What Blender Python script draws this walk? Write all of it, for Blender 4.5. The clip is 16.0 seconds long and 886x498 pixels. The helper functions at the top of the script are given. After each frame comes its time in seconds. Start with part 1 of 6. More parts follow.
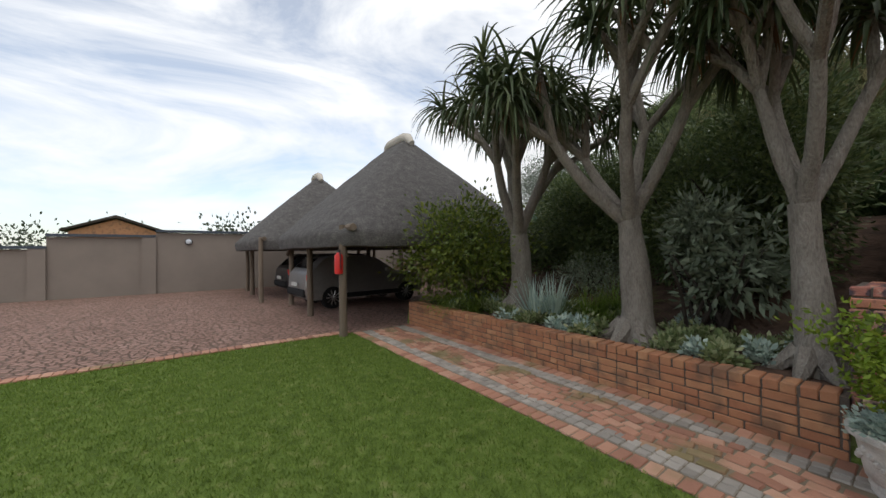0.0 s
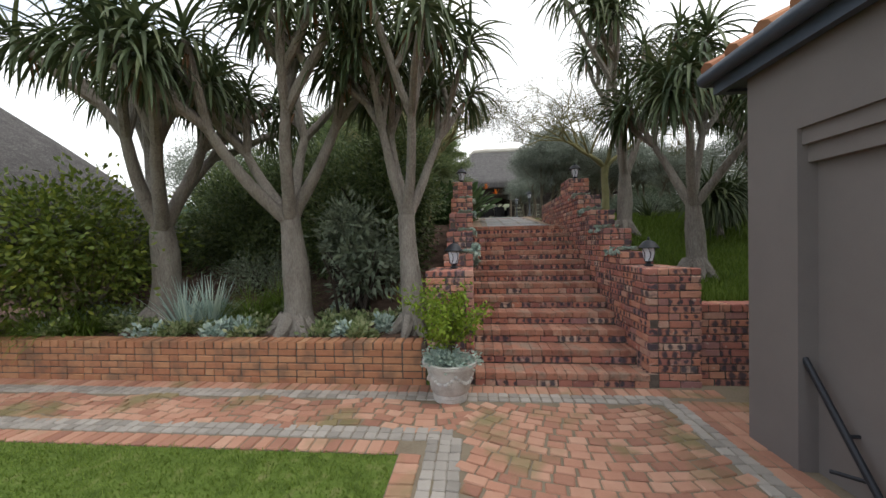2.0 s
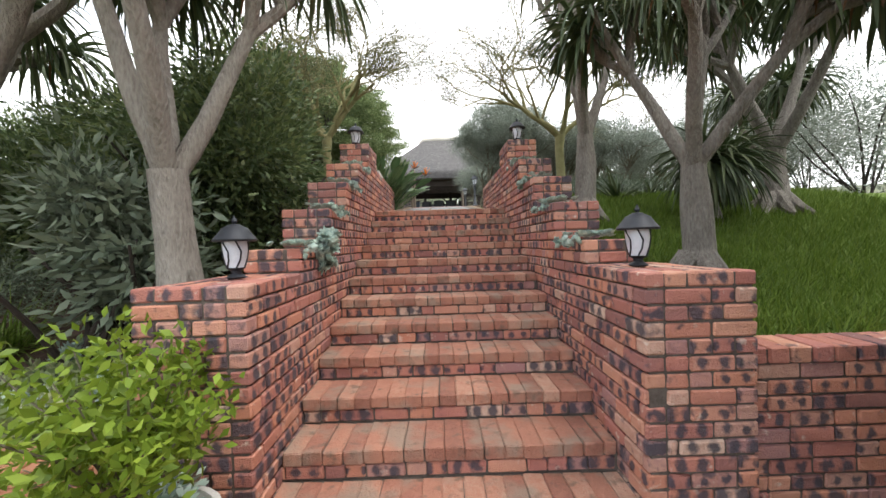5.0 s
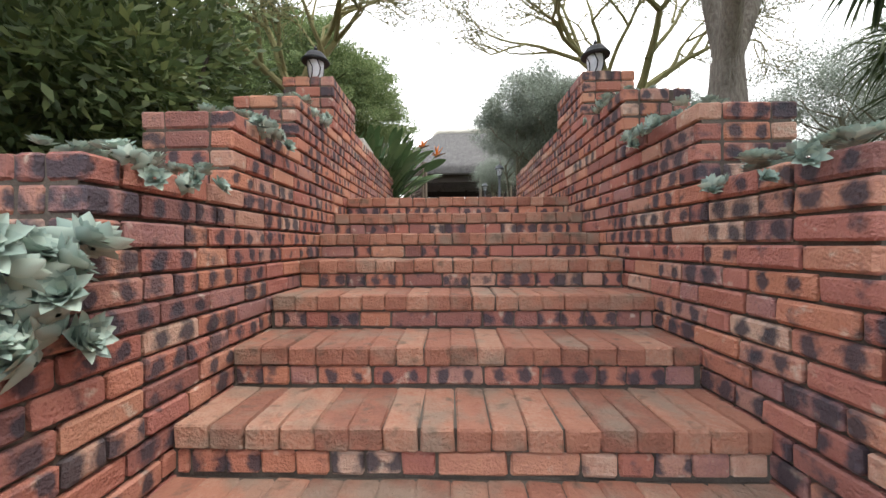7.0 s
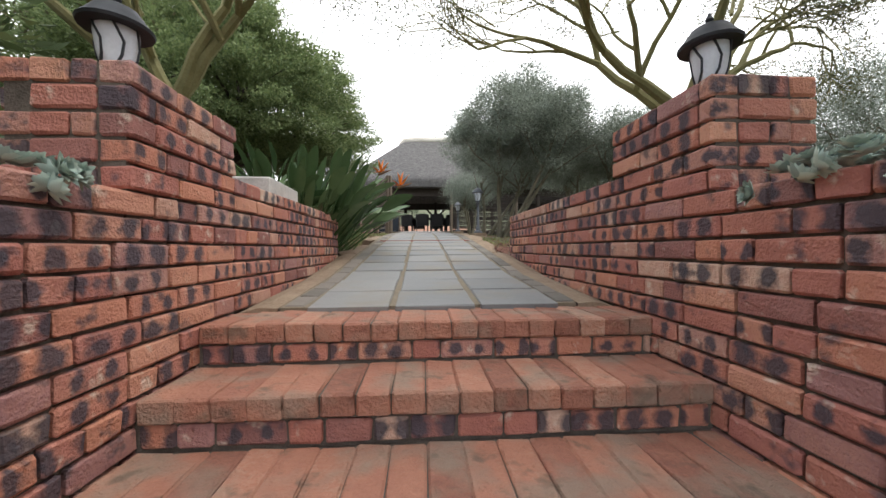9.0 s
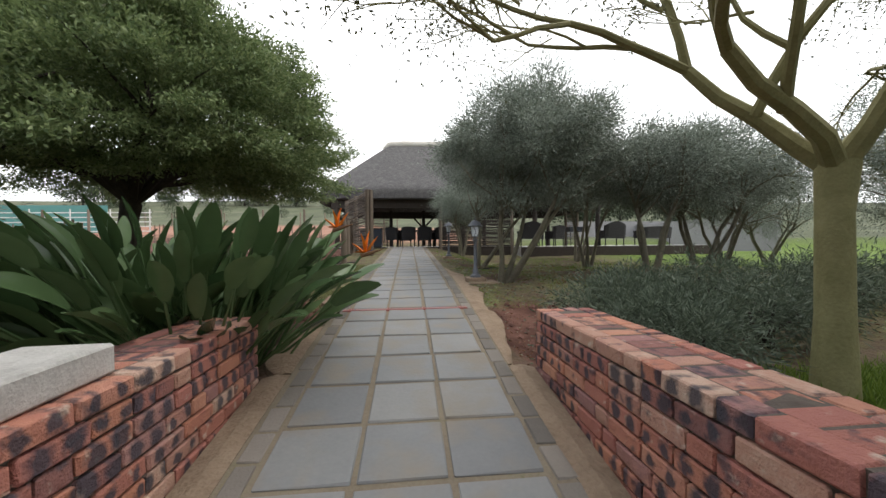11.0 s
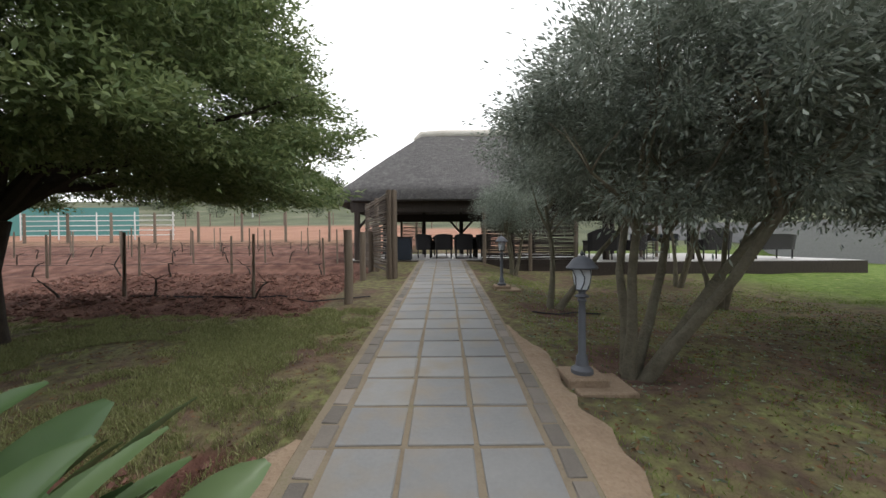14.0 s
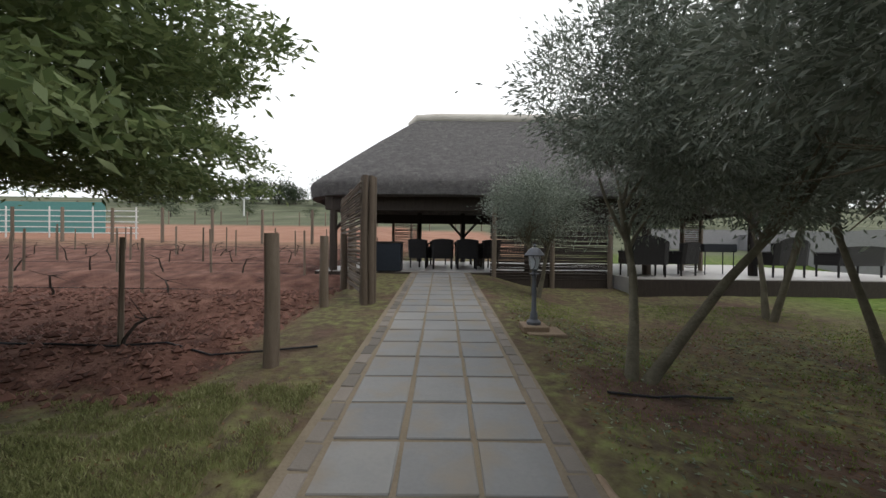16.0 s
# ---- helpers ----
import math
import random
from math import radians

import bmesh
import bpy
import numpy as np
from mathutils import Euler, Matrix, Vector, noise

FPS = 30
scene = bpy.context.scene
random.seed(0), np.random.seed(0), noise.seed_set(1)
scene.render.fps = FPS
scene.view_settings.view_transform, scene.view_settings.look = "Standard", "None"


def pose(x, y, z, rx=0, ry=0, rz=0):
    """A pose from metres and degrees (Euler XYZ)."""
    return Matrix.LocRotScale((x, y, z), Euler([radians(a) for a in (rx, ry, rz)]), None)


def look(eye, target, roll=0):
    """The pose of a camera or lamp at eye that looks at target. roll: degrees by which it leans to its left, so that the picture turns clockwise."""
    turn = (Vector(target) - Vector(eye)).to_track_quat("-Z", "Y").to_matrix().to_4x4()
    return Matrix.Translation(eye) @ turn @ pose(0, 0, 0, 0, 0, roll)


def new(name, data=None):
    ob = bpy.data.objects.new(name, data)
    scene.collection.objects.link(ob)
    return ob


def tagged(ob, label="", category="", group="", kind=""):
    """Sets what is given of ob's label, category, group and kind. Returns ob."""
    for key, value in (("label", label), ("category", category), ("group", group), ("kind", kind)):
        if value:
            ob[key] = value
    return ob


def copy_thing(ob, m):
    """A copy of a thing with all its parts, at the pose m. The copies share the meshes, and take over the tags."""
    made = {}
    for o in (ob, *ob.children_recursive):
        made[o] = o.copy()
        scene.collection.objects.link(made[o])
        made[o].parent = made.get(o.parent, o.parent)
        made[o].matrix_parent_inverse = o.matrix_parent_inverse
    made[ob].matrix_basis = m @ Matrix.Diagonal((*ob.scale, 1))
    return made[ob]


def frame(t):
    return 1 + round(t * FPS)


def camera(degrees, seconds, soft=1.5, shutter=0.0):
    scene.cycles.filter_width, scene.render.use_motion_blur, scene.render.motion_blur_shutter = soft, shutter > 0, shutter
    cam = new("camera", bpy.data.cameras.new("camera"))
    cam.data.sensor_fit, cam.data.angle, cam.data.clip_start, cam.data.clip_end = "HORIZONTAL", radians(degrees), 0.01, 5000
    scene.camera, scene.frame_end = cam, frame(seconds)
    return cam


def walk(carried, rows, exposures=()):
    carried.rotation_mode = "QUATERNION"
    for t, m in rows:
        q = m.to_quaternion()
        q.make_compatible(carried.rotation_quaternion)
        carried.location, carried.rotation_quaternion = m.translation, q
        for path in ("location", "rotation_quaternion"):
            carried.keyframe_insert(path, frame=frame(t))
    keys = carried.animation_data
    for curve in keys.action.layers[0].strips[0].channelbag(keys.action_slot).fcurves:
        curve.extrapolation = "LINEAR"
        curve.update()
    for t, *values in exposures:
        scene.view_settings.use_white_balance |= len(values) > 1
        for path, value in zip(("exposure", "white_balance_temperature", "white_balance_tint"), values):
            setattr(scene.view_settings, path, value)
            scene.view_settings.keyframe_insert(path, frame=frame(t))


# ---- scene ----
cam = camera(102.6, 16.0)
PATH = [
    (0, (-1.12, -1.315, 1.62), (-2.745, -0.149, 1.634), -0.6),
    (0.5, (-1.083, -1.327, 1.632), (-2.379, 0.196, 1.638), -0.6),
    (1, (-1.005, -1.337, 1.63), (-1.974, 0.412, 1.629), -0.9),
    (1.5, (-0.98, -1.344, 1.623), (-1.57, 0.567, 1.616), -1.1),
    (2, (-0.954, -1.333, 1.633), (-1.125, 0.66, 1.606), -1.0),
    (2.5, (-0.906, -1.249, 1.613), (-0.67, 0.737, 1.574), -0.8),
    (3, (-0.703, -1.026, 1.543), (-0.383, 0.948, 1.504), -0.7),
    (3.5, (-0.451, -0.615, 1.515), (-0.305, 1.379, 1.477), -0.7),
    (4, (-0.287, -0.045, 1.518), (-0.184, 1.952, 1.475), -0.8),
    (4.2, (-0.176, 0.162, 1.504), (-0.086, 2.159, 1.464), -1.2),
    (6.3, (0.017, 2.492, 1.497), (-0.055, 4.491, 1.468), -0.6),
    (6.5, (0.013, 2.692, 1.504), (-0.064, 4.691, 1.478), -0.6),
    (7, (-0.039, 3.22, 1.58), (-0.092, 5.219, 1.556), -0.4),
    (7.5, (-0.015, 3.615, 1.743), (0.117, 5.61, 1.734), -0.2),
    (8, (-0.049, 3.965, 1.921), (0.093, 5.96, 1.907), -0.3),
    (8.5, (-0.052, 4.366, 2.086), (0.086, 6.361, 2.09), -0.4),
    (9, (-0.057, 4.799, 2.296), (0.071, 6.795, 2.294), -0.5),
    (9.5, (-0.071, 5.174, 2.488), (0.067, 7.17, 2.493), -0.3),
    (10, (-0.051, 5.53, 2.696), (0.146, 7.52, 2.699), -0.6),
    (10.2, (-0.003, 5.665, 2.808), (0.189, 7.655, 2.782), -0.6),
    (12.3, (0.072, 7.479, 3.377), (0.265, 9.469, 3.376), -0.6),
    (12.5, (0.076, 7.654, 3.429), (0.26, 9.645, 3.417), -0.5),
    (13, (0.084, 8.126, 3.495), (0.243, 10.12, 3.475), -0.3),
    (13.5, (0.034, 8.651, 3.553), (0.07, 10.65, 3.53), -0.3),
    (14, (0.042, 9.181, 3.621), (0.038, 11.181, 3.589), -0.4),
    (14.5, (-0.013, 9.737, 3.676), (-0.017, 11.737, 3.645), -0.1),
    (15, (-0.029, 10.355, 3.704), (-0.023, 12.355, 3.678), 0.4),
    (15.5, (-0.043, 10.959, 3.725), (-0.026, 12.959, 3.696), 0.6),
    (16, (0.021, 11.624, 3.746), (0.029, 13.624, 3.729), 0.6),
]
walk(cam, [(t, look(eye, aim, lean)) for t, eye, aim, lean in PATH],
     exposures=[(0, -0.25), (1, -0.02), (2, 0.32), (2.5, 0.5), (3, 0.7), (3.5, 0.85), (4.2, 1.08), (6.3, 1.32), (7.2, 1.28), (9, 0.95), (10, 0.66), (12.3, 0.45), (14, 0.35), (16, -0.03)])

# ---------------------------------------------------------------- light
world = bpy.data.worlds.new("sky")
scene.world = world
world.use_nodes = True
wn, wl = world.node_tree.nodes, world.node_tree.links
wn.clear()
w_out = wn.new("ShaderNodeOutputWorld")
w_bg = wn.new("ShaderNodeBackground")
w_sky = wn.new("ShaderNodeTexSky")
w_sky.sky_type = "NISHITA"
w_sky.sun_disc = False
w_sky.sun_elevation = radians(40)
w_sky.sun_rotation = radians(120)
w_geo = wn.new("ShaderNodeTexCoord")
w_map = wn.new("ShaderNodeMapping")
w_map.inputs["Scale"].default_value = (1.0, 1.0, 3.2)
w_noise = wn.new("ShaderNodeTexNoise")
w_noise.inputs["Scale"].default_value = 1.7
w_noise.inputs["Detail"].default_value = 8
w_noise.inputs["Roughness"].default_value = 0.6
w_noise.inputs["Distortion"].default_value = 0.6
w_ramp = wn.new("ShaderNodeValToRGB")
w_ramp.color_ramp.elements[0].position = 0.27
w_ramp.color_ramp.elements[0].color = (0.36, 0.36, 0.36, 1)
w_ramp.color_ramp.elements[1].position = 0.46
w_scale = wn.new("ShaderNodeMixRGB")
w_scale.blend_type = "MULTIPLY"
w_scale.inputs[0].default_value = 1.0
w_scale.inputs[2].default_value = (0.15, 0.15, 0.15, 1)
w_mix = wn.new("ShaderNodeMixRGB")
w_mix.inputs[2].default_value = (0.93, 0.945, 0.965, 1)
wl.new(w_geo.outputs["Generated"], w_map.inputs["Vector"])
wl.new(w_map.outputs["Vector"], w_noise.inputs["Vector"])
w_dir = wn.new("ShaderNodeVectorMath")
w_dir.operation = "DOT_PRODUCT"
w_dir.inputs[1].default_value = (0.15, 0.13, -0.05)
w_add = wn.new("ShaderNodeMath")
wl.new(w_geo.outputs["Generated"], w_dir.inputs[0])
wl.new(w_dir.outputs["Value"], w_add.inputs[0])
wl.new(w_noise.outputs["Fac"], w_add.inputs[1])
wl.new(w_add.outputs[0], w_ramp.inputs["Fac"])
wl.new(w_sky.outputs["Color"], w_scale.inputs[1])
wl.new(w_ramp.outputs["Color"], w_mix.inputs[0])
wl.new(w_scale.outputs["Color"], w_mix.inputs[1])
wl.new(w_mix.outputs["Color"], w_bg.inputs["Color"])
w_bg.inputs["Strength"].default_value = 1.35
wl.new(w_bg.outputs["Background"], w_out.inputs["Surface"])
sun_data = bpy.data.lights.new("sun", "SUN")
sun_data.energy = 0.9
sun_data.angle = radians(25)
sun_data.color = (1.0, 0.96, 0.9)
sun = new("sun", sun_data)
sun.matrix_world = look((0, 0, 30), (-9, 5, 6))


# ---------------------------------------------------------------- materials
def material(name, stops, scale=6.0, rough=0.85, bump=0.3, fine=60.0, island=0.0, metal=0.0, stretch=(1, 1, 1),
             fine_mix=0.35, spec=0.3, trans=0.0, lift=0.02):
    """Colour from a noise ramp at two scales; island: how far single pieces differ."""
    m = bpy.data.materials.new(name)
    m.use_nodes = True
    n, l = m.node_tree.nodes, m.node_tree.links
    b = n["Principled BSDF"]
    geo = n.new("ShaderNodeNewGeometry")
    mp = n.new("ShaderNodeMapping")
    mp.inputs["Scale"].default_value = stretch
    l.new(geo.outputs["Position"], mp.inputs["Vector"])
    big = n.new("ShaderNodeTexNoise")
    big.inputs["Scale"].default_value = scale
    big.inputs["Detail"].default_value = 6
    big.inputs["Roughness"].default_value = 0.62
    l.new(mp.outputs["Vector"], big.inputs["Vector"])
    small = n.new("ShaderNodeTexNoise")
    small.inputs["Scale"].default_value = fine
    small.inputs["Detail"].default_value = 4
    l.new(mp.outputs["Vector"], small.inputs["Vector"])
    mix = n.new("ShaderNodeMix")
    mix.inputs[0].default_value = fine_mix
    l.new(big.outputs["Fac"], mix.inputs[2])
    l.new(small.outputs["Fac"], mix.inputs[3])
    value = mix.outputs[0]
    if island:
        info = n.new("ShaderNodeObjectInfo")
        add = n.new("ShaderNodeMath")
        add.operation = "ADD"
        l.new(info.outputs["Random"], add.inputs[0])
        l.new(geo.outputs["Random Per Island"], add.inputs[1])
        fr = n.new("ShaderNodeMath")
        fr.operation = "FRACT"
        l.new(add.outputs[0], fr.inputs[0])
        mi = n.new("ShaderNodeMix")
        mi.inputs[0].default_value = island
        l.new(value, mi.inputs[2])
        l.new(fr.outputs[0], mi.inputs[3])
        value = mi.outputs[0]
    ramp = n.new("ShaderNodeValToRGB")
    els = ramp.color_ramp.elements
    while len(els) < len(stops):
        els.new(0.5)
    for e, (p, c) in zip(els, stops):
        e.position, e.color = p, (*c, 1)
    l.new(value, ramp.inputs["Fac"])
    l.new(ramp.outputs["Color"], b.inputs["Base Color"])
    b.inputs["Roughness"].default_value = rough
    b.inputs["Metallic"].default_value = metal
    b.inputs["Specular IOR Level"].default_value = spec
    if bump:
        bp = n.new("ShaderNodeBump")
        bp.inputs["Strength"].default_value = bump
        bp.inputs["Distance"].default_value = lift
        l.new(mix.outputs[0], bp.inputs["Height"])
        l.new(bp.outputs["Normal"], b.inputs["Normal"])
    if trans:
        tr = n.new("ShaderNodeBsdfTranslucent")
        l.new(ramp.outputs["Color"], tr.inputs["Color"])
        ms = n.new("ShaderNodeMixShader")
        ms.inputs[0].default_value = trans
        l.new(b.outputs[0], ms.inputs[1])
        l.new(tr.outputs[0], ms.inputs[2])
        l.new(ms.outputs[0], n["Material Output"].inputs["Surface"])
    return m


def plain(name, color, rough=0.5, metal=0.0):
    return material(name, [(0.3, tuple(c * 0.85 for c in color)), (0.7, tuple(min(1, c * 1.12) for c in color))], 9, rough, 0.05, 80, 0, metal)


def blotched(mat, color, scale, low, high, amount=1.0):
    """Lays a blotch colour over a material, where a noise passes a threshold."""
    n, l = mat.node_tree.nodes, mat.node_tree.links
    b = n["Principled BSDF"]
    src = b.inputs["Base Color"].links[0].from_socket
    geo = n.new("ShaderNodeNewGeometry")
    no = n.new("ShaderNodeTexNoise")
    no.inputs["Scale"].default_value = scale
    no.inputs["Detail"].default_value = 3
    l.new(geo.outputs["Position"], no.inputs["Vector"])
    mr = n.new("ShaderNodeMapRange")
    mr.inputs[1].default_value, mr.inputs[2].default_value = low, high
    mr.inputs[4].default_value = amount
    l.new(no.outputs["Fac"], mr.inputs[0])
    mx = n.new("ShaderNodeMixRGB")
    mx.inputs[2].default_value = (*color, 1)
    l.new(mr.outputs[0], mx.inputs[0])
    l.new(src, mx.inputs[1])
    l.new(mx.outputs[0], b.inputs["Base Color"])
    return mat


def smudged(mat, color, part_of=0.58, amount=0.88):
    """A dark fired mark in the middle of many of the bricks."""
    n, l = mat.node_tree.nodes, mat.node_tree.links
    b = n["Principled BSDF"]
    src = b.inputs["Base Color"].links[0].from_socket
    at = n.new("ShaderNodeAttribute")
    at.attribute_name = "local"
    info, geo, no = n.new("ShaderNodeObjectInfo"), n.new("ShaderNodeNewGeometry"), n.new("ShaderNodeTexNoise")
    no.inputs["Scale"].default_value = 24
    l.new(geo.outputs["Position"], no.inputs["Vector"])

    def calc(op, p, q):
        k = n.new("ShaderNodeMath")
        k.operation = op
        for i, v in enumerate((p, q)):
            if isinstance(v, (int, float)):
                k.inputs[i].default_value = v
            else:
                l.new(v, k.inputs[i])
        return k.outputs[0]
    ab = n.new("ShaderNodeVectorMath")
    ab.operation = "ABSOLUTE"
    l.new(at.outputs["Vector"], ab.inputs[0])
    sh = n.new("ShaderNodeVectorMath")
    sh.operation = "SUBTRACT"
    sh.inputs[1].default_value = (0.052, 0.0, 0.0)
    l.new(ab.outputs[0], sh.inputs[0])
    sc = n.new("ShaderNodeVectorMath")
    sc.operation = "MULTIPLY"
    sc.inputs[1].default_value = (0.95, 0.0, 0.75)
    l.new(sh.outputs[0], sc.inputs[0])
    ln = n.new("ShaderNodeVectorMath")
    ln.operation = "LENGTH"
    l.new(sc.outputs[0], ln.inputs[0])
    dist = calc("ADD", ln.outputs["Value"], calc("MULTIPLY", calc("SUBTRACT", no.outputs["Fac"], 0.5), 0.06))
    pick = calc("FRACT", calc("MULTIPLY", calc("ADD", info.outputs["Random"], geo.outputs["Random Per Island"]), 7.31), 0)
    dist = calc("MULTIPLY", dist, calc("ADD", 0.65, calc("MULTIPLY", pick, 1.1)))
    mr = n.new("ShaderNodeMapRange")
    mr.inputs[1].default_value, mr.inputs[2].default_value = 0.034, 0.016
    mr.inputs[4].default_value = amount
    l.new(dist, mr.inputs[0])
    fac = calc("MULTIPLY", mr.outputs[0], calc("LESS_THAN", pick, part_of))
    mx = n.new("ShaderNodeMixRGB")
    mx.inputs[2].default_value = (*color, 1)
    l.new(fac, mx.inputs[0])
    l.new(src, mx.inputs[1])
    l.new(mx.outputs[0], b.inputs["Base Color"])
    return mat


face_brick = smudged(blotched(blotched(material("face_brick", [(0.10, (0.24, 0.12, 0.11)), (0.24, (0.40, 0.16, 0.125)), (0.38, (0.53, 0.235, 0.15)), (0.50, (0.41, 0.165, 0.135)), (0.64, (0.56, 0.28, 0.185)), (0.75, (0.34, 0.175, 0.165)), (0.84, (0.50, 0.28, 0.205)), (0.96, (0.66, 0.52, 0.41))],
                      14, 0.85, 0.8, 110, 0.8, lift=0.028), (0.075, 0.068, 0.08), 11, 0.60, 0.70, 0.75), (0.62, 0.52, 0.42), 17, 0.63, 0.74, 0.7), (0.05, 0.052, 0.068))
step_brick = blotched(blotched(material("step_brick", [(0.2, (0.20, 0.095, 0.068)), (0.4, (0.33, 0.145, 0.10)), (0.6, (0.41, 0.195, 0.13)), (0.85, (0.50, 0.34, 0.25))], 16, 0.86, 0.9, 90, 0.4, lift=0.028),
                      (0.27, 0.215, 0.165), 5, 0.48, 0.66, 0.75), (0.13, 0.10, 0.075), 13, 0.58, 0.72, 0.7)
bed_brick = blotched(material("bed_brick", [(0.15, (0.23, 0.10, 0.06)), (0.4, (0.37, 0.165, 0.09)), (0.65, (0.44, 0.225, 0.12)), (0.88, (0.50, 0.33, 0.19))], 9, 0.88, 0.45, 110, 0.35), (0.15, 0.10, 0.07), 5, 0.50, 0.68, 0.65)
mortar = material("mortar", [(0.3, (0.075, 0.06, 0.05)), (0.7, (0.17, 0.14, 0.115))], 12, 0.95, 0.5, 120)
paver = blotched(material("clay_paver", [(0.15, (0.25, 0.12, 0.085)), (0.5, (0.42, 0.215, 0.145)), (0.9, (0.53, 0.33, 0.235))], 6, 0.85, 0.45, 90, 0.55), (0.13, 0.15, 0.06), 1.9, 0.52, 0.66, 0.7)
grey_sett = material("grey_sett", [(0.2, (0.23, 0.21, 0.185)), (0.8, (0.40, 0.365, 0.325))], 7, 0.85, 0.4, 90, 0.5)
path_edge = material("path_edging", [(0.2, (0.12, 0.108, 0.095)), (0.8, (0.25, 0.22, 0.19))], 7, 0.88, 0.5, 90, 0.5)
slate = blotched(material("slate_slab", [(0.2, (0.165, 0.166, 0.168)), (0.5, (0.212, 0.212, 0.21)), (0.85, (0.275, 0.265, 0.25))], 3, 0.62, 0.3, 45, 0.35), (0.235, 0.20, 0.155), 3.1, 0.48, 0.70, 0.75)
joint_sand = material("joint_sand", [(0.3, (0.15, 0.12, 0.085)), (0.55, (0.22, 0.18, 0.13)), (0.75, (0.14, 0.14, 0.065))], 3.5, 0.95, 0.6, 70)
concrete = material("sandy_concrete", [(0.3, (0.20, 0.14, 0.095)), (0.7, (0.33, 0.25, 0.175))], 4, 0.92, 0.9, 40, lift=0.04)
dug_earth = material("dug_earth", [(0.3, (0.09, 0.045, 0.035)), (0.7, (0.22, 0.115, 0.09))], 6, 0.97, 0.6, 60, 0.4)
soil = material("bed_soil", [(0.3, (0.055, 0.032, 0.022)), (0.7, (0.12, 0.065, 0.043))], 5, 0.97, 1.0, 40, lift=0.05)
wall_paint = material("taupe_plaster", [(0.3, (0.155, 0.138, 0.130)), (0.7, (0.19, 0.17, 0.16))], 1.6, 0.8, 0.2, 160)
wall_paint_far = material("taupe_garden_wall_plaster", [(0.3, (0.20, 0.17, 0.148)), (0.7, (0.26, 0.22, 0.19))], 0.8, 0.85, 0.2, 90)
slate_paint = plain("slate_blue_paint", (0.06, 0.075, 0.10), 0.45)
thatch = material("thatch", [(0.3, (0.045, 0.042, 0.042)), (0.52, (0.115, 0.108, 0.105)), (0.75, (0.26, 0.245, 0.23))], 6, 0.97, 1.0, 46, stretch=(1, 1, 1.3), lift=0.06, fine_mix=0.6)
cap_cement = material("ridge_cement", [(0.3, (0.42, 0.38, 0.33)), (0.7, (0.6, 0.56, 0.5))], 3, 0.9, 0.3, 60)
pole_wood = material("weathered_pole", [(0.25, (0.10, 0.075, 0.055)), (0.6, (0.19, 0.15, 0.115)), (0.9, (0.28, 0.235, 0.19))], 4, 0.85, 0.6, 50, 0.3, stretch=(4, 4, 0.5))
# dark timber; also the shade colour of the sheet behind the house window
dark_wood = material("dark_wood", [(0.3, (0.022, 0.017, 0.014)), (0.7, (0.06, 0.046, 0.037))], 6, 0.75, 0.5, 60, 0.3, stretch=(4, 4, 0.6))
stick_wood = material("lath_stick", [(0.2, (0.075, 0.058, 0.045)), (0.8, (0.21, 0.175, 0.14))], 6, 0.85, 0.5, 60, 0.5)
wicker = material("dark_wicker", [(0.3, (0.010, 0.009, 0.010)), (0.7, (0.030, 0.027, 0.026))], 40, 0.55, 0.8, 160)
black_metal = plain("black_cast_iron", (0.03, 0.032, 0.038), 0.5, 0.3)
grey_metal = plain("grey_cast_iron", (0.12, 0.125, 0.14), 0.55, 0.3)
frosted = plain("frosted_glass", (0.62, 0.65, 0.70), 0.25)
pot_stone = material("pot_cement", [(0.25, (0.30, 0.285, 0.26)), (0.55, (0.54, 0.52, 0.485)), (0.9, (0.70, 0.68, 0.64))], 7, 0.9, 0.5, 90)
aloe_bark = material("aloe_bark", [(0.25, (0.12, 0.10, 0.083)), (0.5, (0.25, 0.222, 0.19)), (0.8, (0.39, 0.355, 0.31))], 6, 0.92, 1.0, 40, stretch=(1.6, 1.6, 0.5), lift=0.05, fine_mix=0.5)
aloe_leaf = material("aloe_leaf", [(0.15, (0.035, 0.055, 0.026)), (0.5, (0.075, 0.105, 0.045)), (0.88, (0.135, 0.155, 0.07))], 3, 0.5, 0.1, 30, 0.6, trans=0.12)
dead_leaf = material("dry_aloe_leaf", [(0.2, (0.10, 0.055, 0.03)), (0.8, (0.22, 0.12, 0.06))], 8, 0.9, 0.3, 60, 0.5)
fever_bark = material("fever_bark", [(0.25, (0.16, 0.145, 0.06)), (0.6, (0.26, 0.24, 0.115)), (0.9, (0.33, 0.30, 0.18))], 6, 0.85, 0.5, 60)
olive_bark = material("olive_bark", [(0.25, (0.085, 0.075, 0.052)), (0.6, (0.18, 0.16, 0.115)), (0.9, (0.28, 0.255, 0.19))], 9, 0.92, 0.9, 60, lift=0.03)
dark_bark = material("dark_bark", [(0.25, (0.022, 0.017, 0.014)), (0.8, (0.07, 0.056, 0.045))], 9, 0.92, 0.9, 60)


def foliage(name, dark, mid, light, rough=0.55, trans=0.25):
    return material(name, [(0.15, dark), (0.5, mid), (0.88, light)], 1.3, rough, 0, 12, 0.55, trans=trans)


